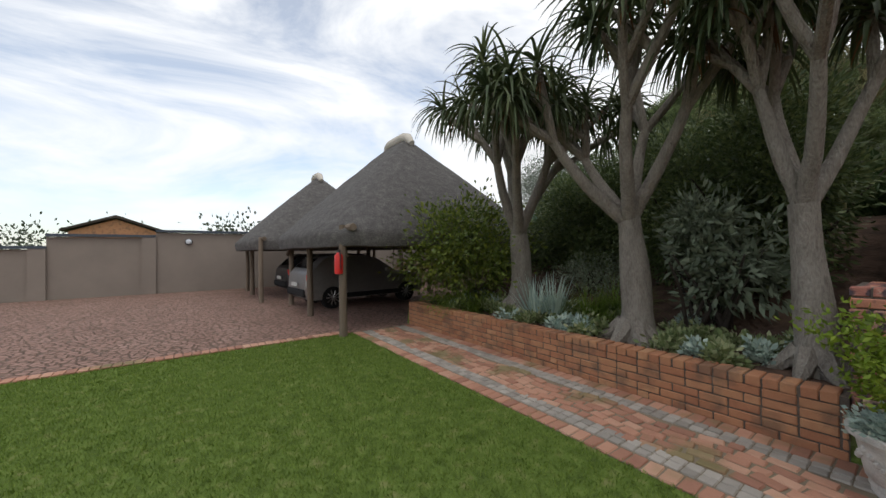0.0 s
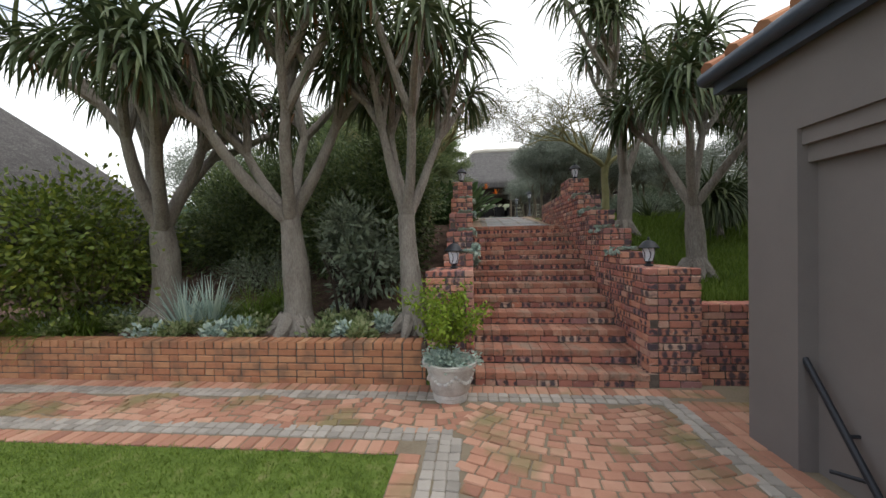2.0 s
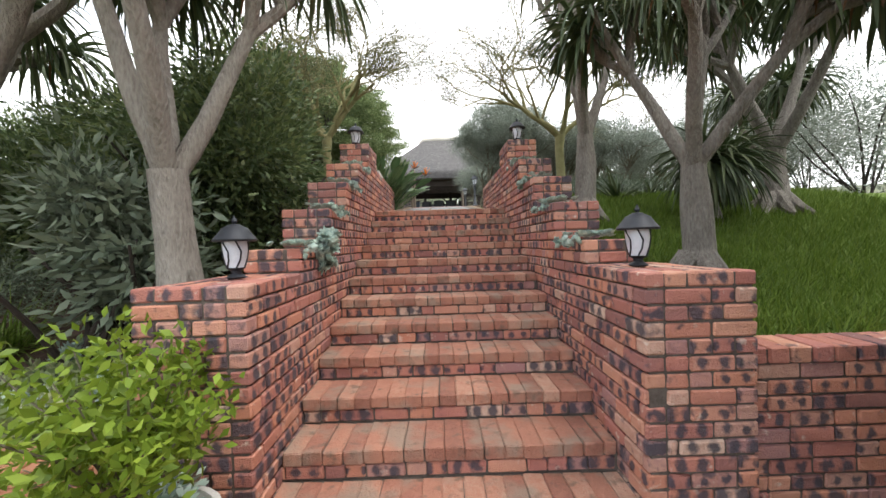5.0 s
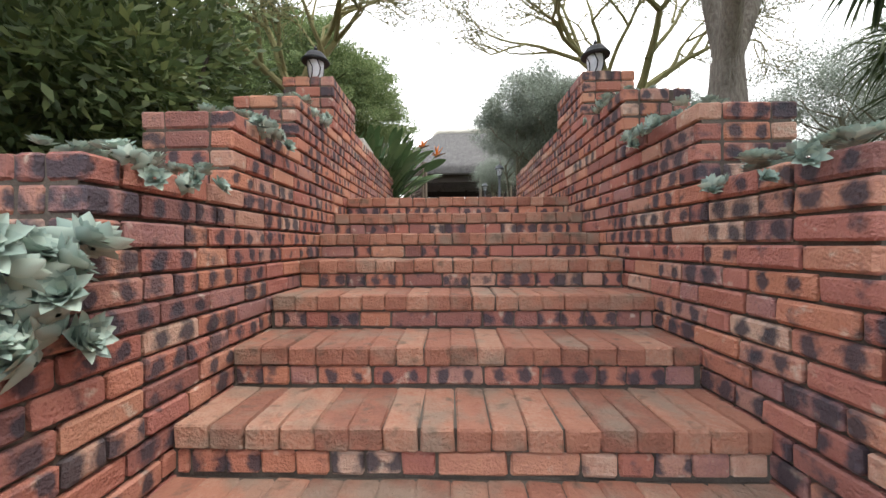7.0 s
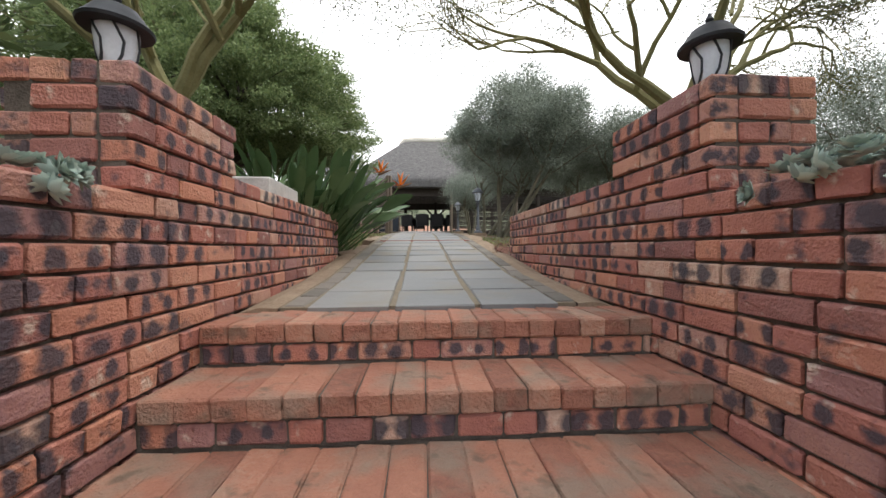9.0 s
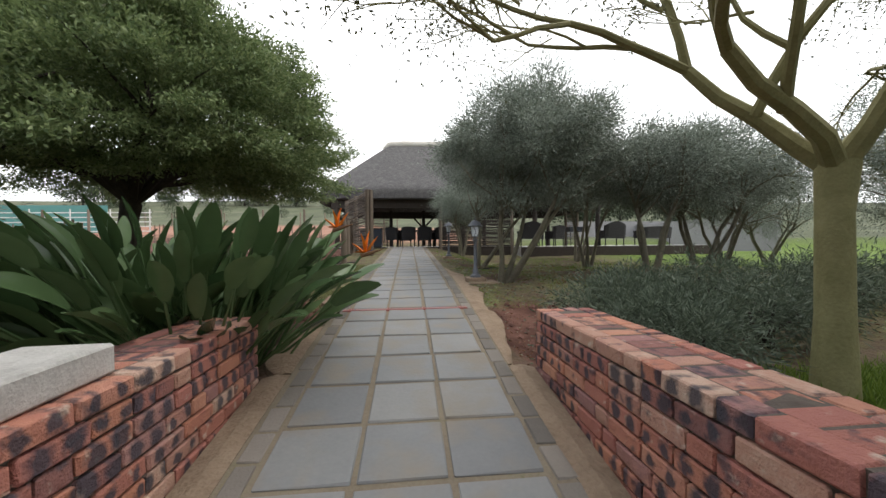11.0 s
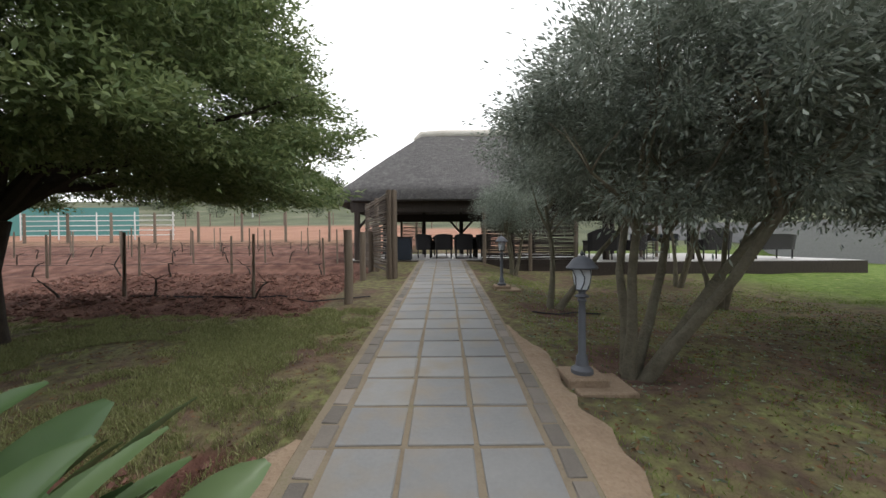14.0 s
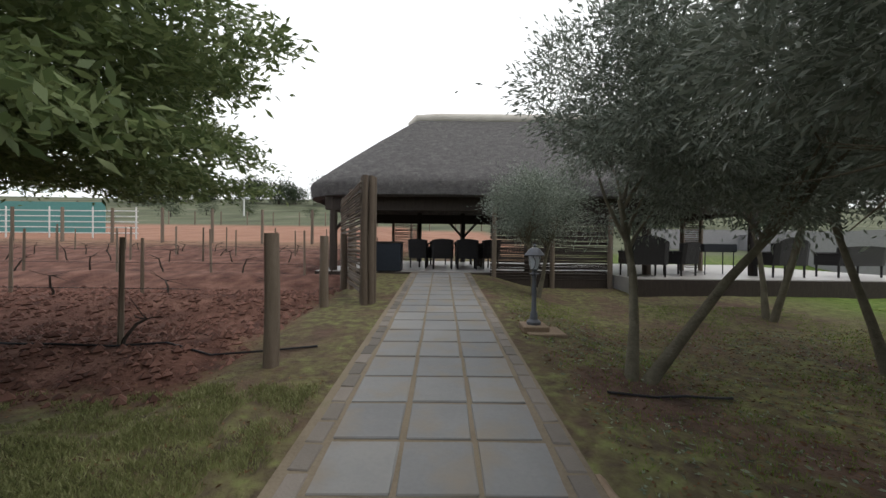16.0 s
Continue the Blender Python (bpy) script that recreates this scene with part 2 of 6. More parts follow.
olive_leaf = foliage("olive_leaf", (0.11, 0.135, 0.10), (0.21, 0.24, 0.19), (0.40, 0.43, 0.37), 0.45, 0.3)
acacia_leaf = foliage("acacia_leaf", (0.08, 0.12, 0.045), (0.16, 0.21, 0.085), (0.27, 0.32, 0.14), 0.5, 0.4)
thin_leaf = foliage("fever_leaf", (0.06, 0.065, 0.03), (0.10, 0.105, 0.05), (0.17, 0.17, 0.09))
shrub_leaf = foliage("shrub_leaf", (0.045, 0.07, 0.028), (0.10, 0.14, 0.055), (0.21, 0.24, 0.09), 0.4, 0.3)
grey_leaf = foliage("grey_shrub_leaf", (0.11, 0.135, 0.095), (0.19, 0.23, 0.155), (0.33, 0.38, 0.27))
lavender_leaf = foliage("lavender_leaf", (0.06, 0.08, 0.055), (0.11, 0.14, 0.095), (0.19, 0.225, 0.16))
citrus_leaf = foliage("citrus_leaf", (0.06, 0.09, 0.016), (0.12, 0.17, 0.03), (0.28, 0.31, 0.045), 0.45)
lime_leaf = foliage("lime_leaf", (0.10, 0.16, 0.015), (0.19, 0.28, 0.028), (0.33, 0.42, 0.06), 0.45, 0.3)
succulent = foliage("succulent_leaf", (0.22, 0.30, 0.26), (0.37, 0.47, 0.41), (0.55, 0.63, 0.53), 0.5, 0.1)
bedplant_leaf = foliage("bed_plant_leaf", (0.10, 0.15, 0.055), (0.23, 0.28, 0.12), (0.50, 0.50, 0.30), 0.5)
strelitzia_leaf = foliage("strelitzia_leaf", (0.04, 0.075, 0.03), (0.075, 0.125, 0.05), (0.14, 0.20, 0.09), 0.27, 0.12)
blue_petal = plain("blue_petal", (0.06, 0.08, 0.28), 0.5)
petal = plain("orange_petal", (0.80, 0.20, 0.012), 0.5)
grass_blade = foliage("grass_blade", (0.075, 0.13, 0.016), (0.14, 0.215, 0.03), (0.23, 0.30, 0.06), 0.6)
thin_grass = foliage("thin_grass_blade", (0.14, 0.155, 0.06), (0.22, 0.24, 0.095), (0.36, 0.35, 0.19), 0.6)
far_leaf = foliage("distant_leaf", (0.035, 0.05, 0.03), (0.06, 0.08, 0.045), (0.10, 0.12, 0.07))
paint_silver = plain("silver_car_paint", (0.33, 0.32, 0.32), 0.3, 0.6)
sky_glass = plain("mirror_tinted_glass", (0.42, 0.48, 0.55), 0.04, 0.85)
dark_glass = plain("dark_glass", (0.012, 0.013, 0.015), 0.08)
rubber = plain("tyre_rubber", (0.015, 0.015, 0.016), 0.85)
drain_red = plain("faded_red_plastic", (0.36, 0.13, 0.12), 0.6)
red_paint = plain("red_paint", (0.55, 0.025, 0.02), 0.35)
white_metal = plain("white_pipe", (0.62, 0.62, 0.6), 0.5)
green_net = plain("green_shade_net", (0.10, 0.26, 0.24), 0.8)
tile_floor = material("terrace_tile", [(0.3, (0.34, 0.32, 0.30)), (0.7, (0.46, 0.44, 0.42))], 4, 0.35, 0.1, 60)


# dug watering hollows round the stems of the olive trees
BASINS = ((1.7, 12.25), (1.55, 14.35), (4.09, 11.9), (4.7, 15.2), (5.9, 12.8))


# ground: lawn, drive, soil and grass chosen by place
def ground_material():
    m = bpy.data.materials.new("ground")
    m.use_nodes = True
    n, l = m.node_tree.nodes, m.node_tree.links
    b = n["Principled BSDF"]
    b.inputs["Roughness"].default_value = 0.95
    b.inputs["Specular IOR Level"].default_value = 0.15
    geo = n.new("ShaderNodeNewGeometry")
    sep = n.new("ShaderNodeSeparateXYZ")
    l.new(geo.outputs["Position"], sep.inputs[0])

    def noise_of(scale, detail=6, dist=0.0):
        t = n.new("ShaderNodeTexNoise")
        t.inputs["Scale"].default_value = scale
        t.inputs["Detail"].default_value = detail
        t.inputs["Distortion"].default_value = dist
        l.new(geo.outputs["Position"], t.inputs["Vector"])
        return t.outputs["Fac"]

    def ramp_of(src, stops):
        r = n.new("ShaderNodeValToRGB")
        e = r.color_ramp.elements
        while len(e) < len(stops):
            e.new(0.5)
        for k, (p, c) in zip(e, stops):
            k.position, k.color = p, (*c, 1)
        l.new(src, r.inputs["Fac"])
        return r.outputs["Color"]

    def math_of(op, a, c):
        k = n.new("ShaderNodeMath")
        k.operation = op
        for i, v in enumerate((a, c)):
            if isinstance(v, (int, float)):
                k.inputs[i].default_value = v
            else:
                l.new(v, k.inputs[i])
        return k.outputs[0]

    def step_of(v, low, high):
        k = n.new("ShaderNodeMapRange")
        k.inputs[1].default_value, k.inputs[2].default_value = low, high
        l.new(v, k.inputs[0])
        return k.outputs[0]

    def mix_of(f, a, c):
        k = n.new("ShaderNodeMixRGB")
        l.new(f, k.inputs[0])
        l.new(a, k.inputs[1])
        l.new(c, k.inputs[2])
        return k.outputs[0]

    X, Y = sep.outputs[0], sep.outputs[1]
    jag = math_of("MULTIPLY", math_of("SUBTRACT", noise_of(1.3), 0.5), 1.6)
    lawn = ramp_of(noise_of(7, 8), [(0.3, (0.065, 0.10, 0.02)), (0.55, (0.115, 0.17, 0.035)), (0.75, (0.20, 0.21, 0.08))])
    earth = ramp_of(noise_of(5, 8), [(0.3, (0.065, 0.044, 0.034)), (0.7, (0.155, 0.10, 0.075))])
    red = ramp_of(noise_of(2.6, 9), [(0.3, (0.065, 0.032, 0.025)), (0.5, (0.13, 0.064, 0.048)), (0.72, (0.21, 0.115, 0.086))])
    field = ramp_of(noise_of(0.5, 7), [(0.3, (0.25, 0.125, 0.085)), (0.7, (0.34, 0.19, 0.13))])
    veld = ramp_of(noise_of(0.12, 8), [(0.3, (0.07, 0.078, 0.048)), (0.55, (0.115, 0.125, 0.075)), (0.75, (0.18, 0.175, 0.125))])
    sparse = ramp_of(noise_of(9, 8), [(0.35, (0.085, 0.065, 0.045)), (0.55, (0.14, 0.13, 0.062)), (0.7, (0.18, 0.195, 0.075))])
    gardenmix = mix_of(step_of(noise_of(1.1, 5), 0.32, 0.54), earth, sparse)
    c = lawn
    # planted slope and upper garden
    c = mix_of(step_of(Y, 2.72, 2.74), c, earth)
    right_slope = math_of("MULTIPLY", step_of(X, 1.3, 1.32), math_of("MULTIPLY", step_of(Y, 2.8, 2.82), step_of(math_of("ADD", Y, jag), 8.2, 7.4)))
    c = mix_of(right_slope, c, lawn)
    c = mix_of(step_of(math_of("ADD", Y, jag), 8.4, 9.4), c, gardenmix)
    # greener grass towards the terrace, and washed-out red earth along the path
    green = math_of("MULTIPLY", step_of(math_of("ADD", X, jag), 6.6, 8.6), step_of(math_of("ADD", Y, jag), 12.4, 13.6))
    c = mix_of(green, c, lawn)
    for px, py, sx, sy in ((1.45, 9.7, 0.6, 1.1), (-1.35, 10.7, 0.55, 0.6), (-2.6, 10.9, 1.4, 0.4)):
        ex = math_of("DIVIDE", math_of("SUBTRACT", X, px), sx)
        ey = math_of("DIVIDE", math_of("SUBTRACT", Y, py), sy)
        dd = math_of("ADD", math_of("ADD", math_of("MULTIPLY", ex, ex), math_of("MULTIPLY", ey, ey)), jag)
        c = mix_of(step_of(dd, 1.15, 0.75), c, red)
    for px, py in BASINS:
        ex, ey = math_of("SUBTRACT", X, px), math_of("SUBTRACT", Y, py)
        dd = math_of("ADD", math_of("ADD", math_of("MULTIPLY", ex, ex), math_of("MULTIPLY", ey, ey)), math_of("MULTIPLY", jag, 0.25))
        c = mix_of(step_of(dd, 0.34, 0.20), c, earth)
    # dug vineyard, sand field, veld
    vine = math_of("MULTIPLY", step_of(math_of("ADD", X, math_of("MULTIPLY", jag, 0.4)), -1.7, -2.2), step_of(math_of("ADD", Y, math_of("MULTIPLY", jag, 0.35)), 13.9, 14.4))
    c = mix_of(vine, c, red)
    far = step_of(math_of("ADD", Y, jag), 28.5, 30.5)
    sand = math_of("MULTIPLY", far, step_of(X, 6, 4))
    c = mix_of(far, c, veld)
    c = mix_of(math_of("MULTIPLY", sand, step_of(math_of("ADD", Y, math_of("MULTIPLY", jag, 3)), 58, 52)), c, field)
    l.new(c, b.inputs["Base Color"])
    bp = n.new("ShaderNodeBump")
    bp.inputs["Strength"].default_value = 0.8
    bp.inputs["Distance"].default_value = 0.04
    l.new(noise_of(22, 8), bp.inputs["Height"])
    l.new(bp.outputs["Normal"], b.inputs["Normal"])
    return m


ground_mat = ground_material()


def drive_material():
    m = material("drive_cobble", [(0.2, (0.19, 0.11, 0.085)), (0.5, (0.29, 0.175, 0.14)), (0.85, (0.38, 0.255, 0.21))], 1.2, 0.85, 0.4, 30)
    n, l = m.node_tree.nodes, m.node_tree.links
    b = n["Principled BSDF"]
    geo = n.new("ShaderNodeNewGeometry")
    v = n.new("ShaderNodeTexVoronoi")
    v.feature = "DISTANCE_TO_EDGE"
    v.inputs["Scale"].default_value = 7.5
    l.new(geo.outputs["Position"], v.inputs["Vector"])
    mr = n.new("ShaderNodeMapRange")
    mr.inputs[2].default_value = 0.12
    l.new(v.outputs["Distance"], mr.inputs[0])
    mx = n.new("ShaderNodeMixRGB")
    mx.inputs[1].default_value = (0.12, 0.085, 0.06, 1)
    l.new(mr.outputs[0], mx.inputs[0])
    l.new(b.inputs["Base Color"].links[0].from_socket, mx.inputs[2])
    l.new(mx.outputs[0], b.inputs["Base Color"])
    bp = n.new("ShaderNodeBump")
    bp.inputs["Distance"].default_value = 0.03
    l.new(mr.outputs[0], bp.inputs["Height"])
    l.new(bp.outputs["Normal"], b.inputs["Normal"])
    return m


drive_cobble = drive_material()


# ---------------------------------------------------------------- mesh tools
rng = np.random.default_rng(7)
R = random.Random(11)


class Shape:
    """Collects boxes, tubes and lathes into one mesh."""

    def __init__(self):
        self.v, self.f, self.loc = [], [], []

    def add(self, verts, faces):
        k = len(self.v)
        self.v += [tuple(p) for p in verts]
        self.f += [tuple(i + k for i in q) for q in faces]
        return self

    def box(self, x0, x1, y0, y1, z0, z1, m=None):
        p = [(x, y, z) for z in (z0, z1) for y in (y0, y1) for x in (x0, x1)]
        if m:
            p = [m @ Vector(q) for q in p]
        return self.add(p, [(0, 2, 3, 1), (4, 5, 7, 6), (0, 1, 5, 4), (2, 6, 7, 3), (0, 4, 6, 2), (1, 3, 7, 5)])

    def brick(self, cx, cy, cz, lx, ly, lz, turn=0.0, c=0.008):
        """A box with chamfered edges, centred at a place, turned about z."""
        v, f = brick_data(lx, ly, lz, c)
        if lx < 0.3:
            v = [tuple(q + R.uniform(-0.0025, 0.0025) for q in p) for p in v]
        ct, st = math.cos(turn), math.sin(turn)
        self.loc += v
        return self.add([(cx + x * ct - y * st, cy + x * st + y * ct, cz + z) for x, y, z in v], f)

    def tube(self, pts, radii, sides=8, cap=True):
        pts = [Vector(p) for p in pts]
        k = len(self.v)
        side = None
        for i, p in enumerate(pts):
            d = (pts[min(i + 1, len(pts) - 1)] - pts[max(i - 1, 0)]).normalized()
            if side is None:
                side = d.orthogonal().normalized()
            side = (side - d * side.dot(d)).normalized()
            up = d.cross(side)
            for s in range(sides):
                a = 2 * math.pi * s / sides
                self.v.append(tuple(p + (side * math.cos(a) + up * math.sin(a)) * radii[i]))
        for i in range(len(pts) - 1):
            for s in range(sides):
                a, b2 = k + i * sides + s, k + i * sides + (s + 1) % sides
                self.f.append((a, b2, b2 + sides, a + sides))
        if cap:
            self.f.append(tuple(k + s for s in reversed(range(sides))))
            self.f.append(tuple(k + (len(pts) - 1) * sides + s for s in range(sides)))
        return self

    def lathe(self, profile, at=(0, 0, 0), sides=20):
        return self.tube_profile(profile, at, sides)

    def tube_profile(self, profile, at, sides):
        k = len(self.v)
        for r, z in profile:
            for s in range(sides):
                a = 2 * math.pi * s / sides
                self.v.append((at[0] + r * math.cos(a), at[1] + r * math.sin(a), at[2] + z))
        for i in range(len(profile) - 1):
            for s in range(sides):
                a, b2 = k + i * sides + s, k + i * sides + (s + 1) % sides
                self.f.append((a, b2, b2 + sides, a + sides))
        self.f.append(tuple(k + s for s in reversed(range(sides))))
        self.f.append(tuple(k + (len(profile) - 1) * sides + s for s in range(sides)))
        return self

    def mesh(self, name, mat, smooth=False):
        me = bpy.data.meshes.new(name)
        me.from_pydata(self.v, [], self.f)
        me.materials.append(mat)
        if len(self.loc) == len(self.v):
            me.attributes.new("local", "FLOAT_VECTOR", "POINT").data.foreach_set("vector", np.array(self.loc, dtype=np.float32).ravel())
        if smooth:
            me.polygons.foreach_set("use_smooth", [True] * len(me.polygons))
            me.set_sharp_from_angle(angle=radians(40))
        return me


def brick_data(lx, ly, lz, c):
    hx, hy, hz = lx / 2, ly / 2, lz / 2
    v = []
    for sx in (-1, 1):
        for sy in (-1, 1):
            for sz in (-1, 1):
                v += [(sx * hx, sy * (hy - c), sz * (hz - c)), (sx * (hx - c), sy * hy, sz * (hz - c)), (sx * (hx - c), sy * (hy - c), sz * hz)]

    def i(sx, sy, sz, k):
        return ((sx > 0) * 4 + (sy > 0) * 2 + (sz > 0)) * 3 + k
    f = []
    for s in (-1, 1):
        q = [i(s, -1, -1, 0), i(s, 1, -1, 0), i(s, 1, 1, 0), i(s, -1, 1, 0)]
        f.append(q if s > 0 else q[::-1])
        q = [i(-1, s, -1, 1), i(-1, s, 1, 1), i(1, s, 1, 1), i(1, s, -1, 1)]
        f.append(q if s > 0 else q[::-1])
        q = [i(-1, -1, s, 2), i(1, -1, s, 2), i(1, 1, s, 2), i(-1, 1, s, 2)]
        f.append(q if s > 0 else q[::-1])
    for a in (-1, 1):
        for b2 in (-1, 1):
            f.append([i(a, b2, -1, 0), i(a, b2, 1, 0), i(a, b2, 1, 1), i(a, b2, -1, 1)][::1 if a * b2 < 0 else -1])
            f.append([i(a, -1, b2, 0), i(a, 1, b2, 0), i(a, 1, b2, 2), i(a, -1, b2, 2)][::-1 if a * b2 < 0 else 1])
            f.append([i(-1, a, b2, 1), i(1, a, b2, 1), i(1, a, b2, 2), i(-1, a, b2, 2)][::1 if a * b2 < 0 else -1])
            for d in (-1, 1):
                f.append([i(a, b2, d, 0), i(a, b2, d, 1), i(a, b2, d, 2)][::1 if a * b2 * d > 0 else -1])
    return v, [tuple(q) for q in f]


def part(name, shape, mat, parent=None, label="", smooth=False):
    me = shape.mesh(name, mat, smooth) if isinstance(shape, Shape) else shape
    ob = new(name, me)
    if parent:
        ob.parent = parent
    return tagged(ob, label) if label else ob


def root(name, label, category, at=(0, 0, 0), turn=0.0, group="", kind=""):
    ob = new(name)
    ob.empty_display_size = 0.1
    ob.matrix_basis = pose(*at, 0, 0, turn)
    return tagged(ob, label, category, group, kind)


def cloud_mesh(name, verts, quads, mat):
    """One mesh from arrays: verts (n, 3), quads (m, 4)."""
    me = bpy.data.meshes.new(name)
    me.vertices.add(len(verts))
    me.vertices.foreach_set("co", np.asarray(verts, dtype=np.float32).ravel())
    me.loops.add(quads.size)
    me.loops.foreach_set("vertex_index", quads.astype(np.int32).ravel())
    me.polygons.add(len(quads))
    me.polygons.foreach_set("loop_start", np.arange(0, quads.size, 4, dtype=np.int32))
    me.update(calc_edges=True)
    me.materials.append(mat)
    return me


def unit(a):
    return a / np.maximum(np.linalg.norm(a, axis=1, keepdims=True), 1e-6)


def leaf_mesh(name, base, way, length, width, mat, fold=0.25):
    """Leaves, each a folded diamond of its own: base points, directions, lengths and widths."""
    n = len(base)
    way = unit(way)
    side = unit(np.cross(way, unit(rng.normal(size=(n, 3)))))
    up = np.cross(side, way)
    length = np.broadcast_to(length, n)[:, None]
    width = np.broadcast_to(width, n)[:, None]
    mid = base + way * length * 0.5
    tip = base + way * length
    a = mid + side * width * 0.5 + up * width * fold
    b2 = mid - side * width * 0.5 + up * width * fold
    verts = np.stack([base, a, tip, b2], 1).reshape(-1, 3)
    quads = np.arange(4 * n).reshape(n, 4)
    return cloud_mesh(name, verts, quads, mat)


def strap_mesh(name, base, way, length, width, mat, droop, sections=6, gutter=0.3):
    """Long curved leaves: a gutter-shaped ribbon each, that bends by droop towards the ground."""
    n = len(base)
    way = unit(way)
    side = unit(np.cross(way, np.array([[0, 0, 1.0]])) + 1e-4)
    length = np.broadcast_to(length, n)
    width = np.broadcast_to(width, n)
    droop = np.broadcast_to(droop, n)
    p, d = base.copy(), way.copy()
    rows = []
    for s in range(sections):
        t = s / (sections - 1)
        w = (width * (min(1.0, 0.55 + 1.6 * t) if t < 0.35 else 1.0) * (1 - t) ** 0.6 + 0.002)[:, None]
        up = unit(np.cross(side, d))
        rows.append(np.stack([p - side * w / 2 + up * w * gutter, p, p + side * w / 2 + up * w * gutter], 1))
        d = unit(d + np.array([[0, 0, -1.0]]) * (droop / sections)[:, None])
        p = p + d * (length / (sections - 1))[:, None]
    verts = np.stack(rows, 1).reshape(-1, 3)
    q = []
    for s in range(sections - 1):
        for k in range(2):
            a = s * 3 + k
            q.append((a, a + 1, a + 4, a + 3))
    q = np.array(q)
    quads = (q[None] + (np.arange(n) * sections * 3)[:, None, None]).reshape(-1, 4)
    return cloud_mesh(name, verts, quads, mat)


def in_ball(n, low=0.0):
    d = unit(rng.normal(size=(n, 3)))
    return d * (low + (1 - low) * rng.random((n, 1)) ** 0.5)


def crown_points(n, centre, radius, clumps, clump_size, low=0.35, flat=1.0):
    """Leaf places and directions, gathered in clumps within an uneven ellipsoid."""
    c = in_ball(clumps, low)
    bumpy = 0.8 + 0.35 * rng.random((clumps, 1))
    cc = np.array(centre) + c * bumpy * np.array(radius)
    k = rng.integers(0, clumps, n)
    off = rng.normal(size=(n, 3)) * clump_size * (0.6 + 0.8 * rng.random((n, 1)))
    off[:, 2] *= flat
    base = cc[k] + off
    way = unit(off) + 0.7 * c[k] + 0.5 * rng.normal(size=(n, 3))
    return base, way


# ---------------------------------------------------------------- ground
HALF = 0.96          # half width of the stair
RISE, TREAD, STEPS = 0.166, 0.325, 12
TOP_Y, TOP_Z = 6.30, RISE * STEPS
PATH_PROFILE = [(6.3, 1.99), (7.6, 2.09), (8.8, 2.25), (11.09, 2.525), (12.73, 2.643), (17.2, 2.89), (20.6, 3.08), (27, 2.95), (30, 3.5), (60, 6.0), (90, 10), (160, 22), (400, 40)]


def rise_at(y):
    return float(np.interp(y, [p[0] for p in PATH_PROFILE], [p[1] for p in PATH_PROFILE]))


def smooth(a, b, v):
    t = min(1.0, max(0.0, (v - a) / (b - a)))
    return t * t * (3 - 2 * t)


def ground_z(x, y):
    """Height of the ground."""
    z = 0.0
    if y > (2.73 if x < 1.2 else 2.95):
        if abs(x) < 1.2 and y < 8.85:
            z = max(0.0, (y - 2.73) * 0.5 - 0.35) if y < 6.3 else rise_at(y) - 0.08
        elif x < -8.15:
            z = smooth(8.0, 14.0, y) * 2.6
        elif x < 0:
            z = 0.42 + smooth(3.2, 8.6, y) * 1.75
        else:
            z = 0.86 + smooth(3.0, 7.6, y) * 1.32
        if y > 8.0 and not (abs(x) < 1.2 and y < 8.85):
            k = smooth(8.0, 9.6, y)
            z = z * (1 - k) + (rise_at(y) - 0.05) * k
    if y > 9 and abs(x) > 0.8:
        z += 0.05 * (noise.noise((x * 0.9, y * 0.9, 0)) - 0.2) * smooth(0.8, 1.6, abs(x))
    if x > 1.0 and y > 12 and y < 29:
        z -= 0.30 * smooth(1.0, 2.6, x) * smooth(12, 17, y)
    for px, py, sx, sy, deep in ((1.45, 9.7, 0.45, 1.0, 0.22), (-1.35, 10.7, 0.45, 0.5, 0.20), (-2.6, 10.9, 1.2, 0.35, 0.12)):
        q = ((x - px) / sx) ** 2 + ((y - py) / sy) ** 2
        z -= deep * math.exp(-q)
    for px, py in BASINS:
        z -= 0.08 * math.exp(-(((x - px) ** 2 + (y - py) ** 2) / 0.12) ** 2)
    if y > 13.6 and x < -1.8 and y < 29:
        z += 0.09 * smooth(13.6, 14.6, y) * math.sin(y * 2.6) * smooth(-1.8, -2.6, x) + 0.04 * noise.noise((x * 2, y * 2, 3)) - 0.06
    if y > 18 and x < -2.5:
        z += 0.45 * smooth(18, 28, y) * smooth(-2.5, -5.0, x)
    if y > 60:
        z += 1.8 * noise.noise((x * 0.012, y * 0.012, 5)) * smooth(60, 130, y)
    return z


def ground():
    def lines(lo, hi, fine, keep):
        a = list(np.arange(lo, hi, fine)) + keep
        out, step, v = [], fine, hi
        while v < 900:
            step *= 1.35
            v += step
            a.append(v)
        step, v = fine, lo
        while v > -900:
            step *= 1.35
            v -= step
            a.append(v)
        a = sorted(set(round(float(q), 3) for q in a))
        for q in a:
            if not out or q - out[-1] > 0.011:
                out.append(q)
        return out
    xs = lines(-9, 9, 0.22, [-8.16, -8.14, -1.21, -1.19, 1.19, 1.21, 0.0, 0.02])
    ys = lines(-6, 27, 0.2, [2.72, 2.74, 2.94, 2.96, 8.84, 8.86])
    verts = [(x, y, ground_z(x, y)) for y in ys for x in xs]
    w = len(xs)
    faces = [(j * w + i, j * w + i + 1, (j + 1) * w + i + 1, (j + 1) * w + i) for j in range(len(ys) - 1) for i in range(w - 1)]
    s = Shape()
    s.v, s.f = verts, faces
    ob = part("ground", s, ground_mat)
    ob.data.polygons.foreach_set("use_smooth", [True] * len(ob.data.polygons))
    tagged(ob, "sloping garden ground with lawn, bare soil and far fields", "ground", kind="structure")
    return ob


ground()

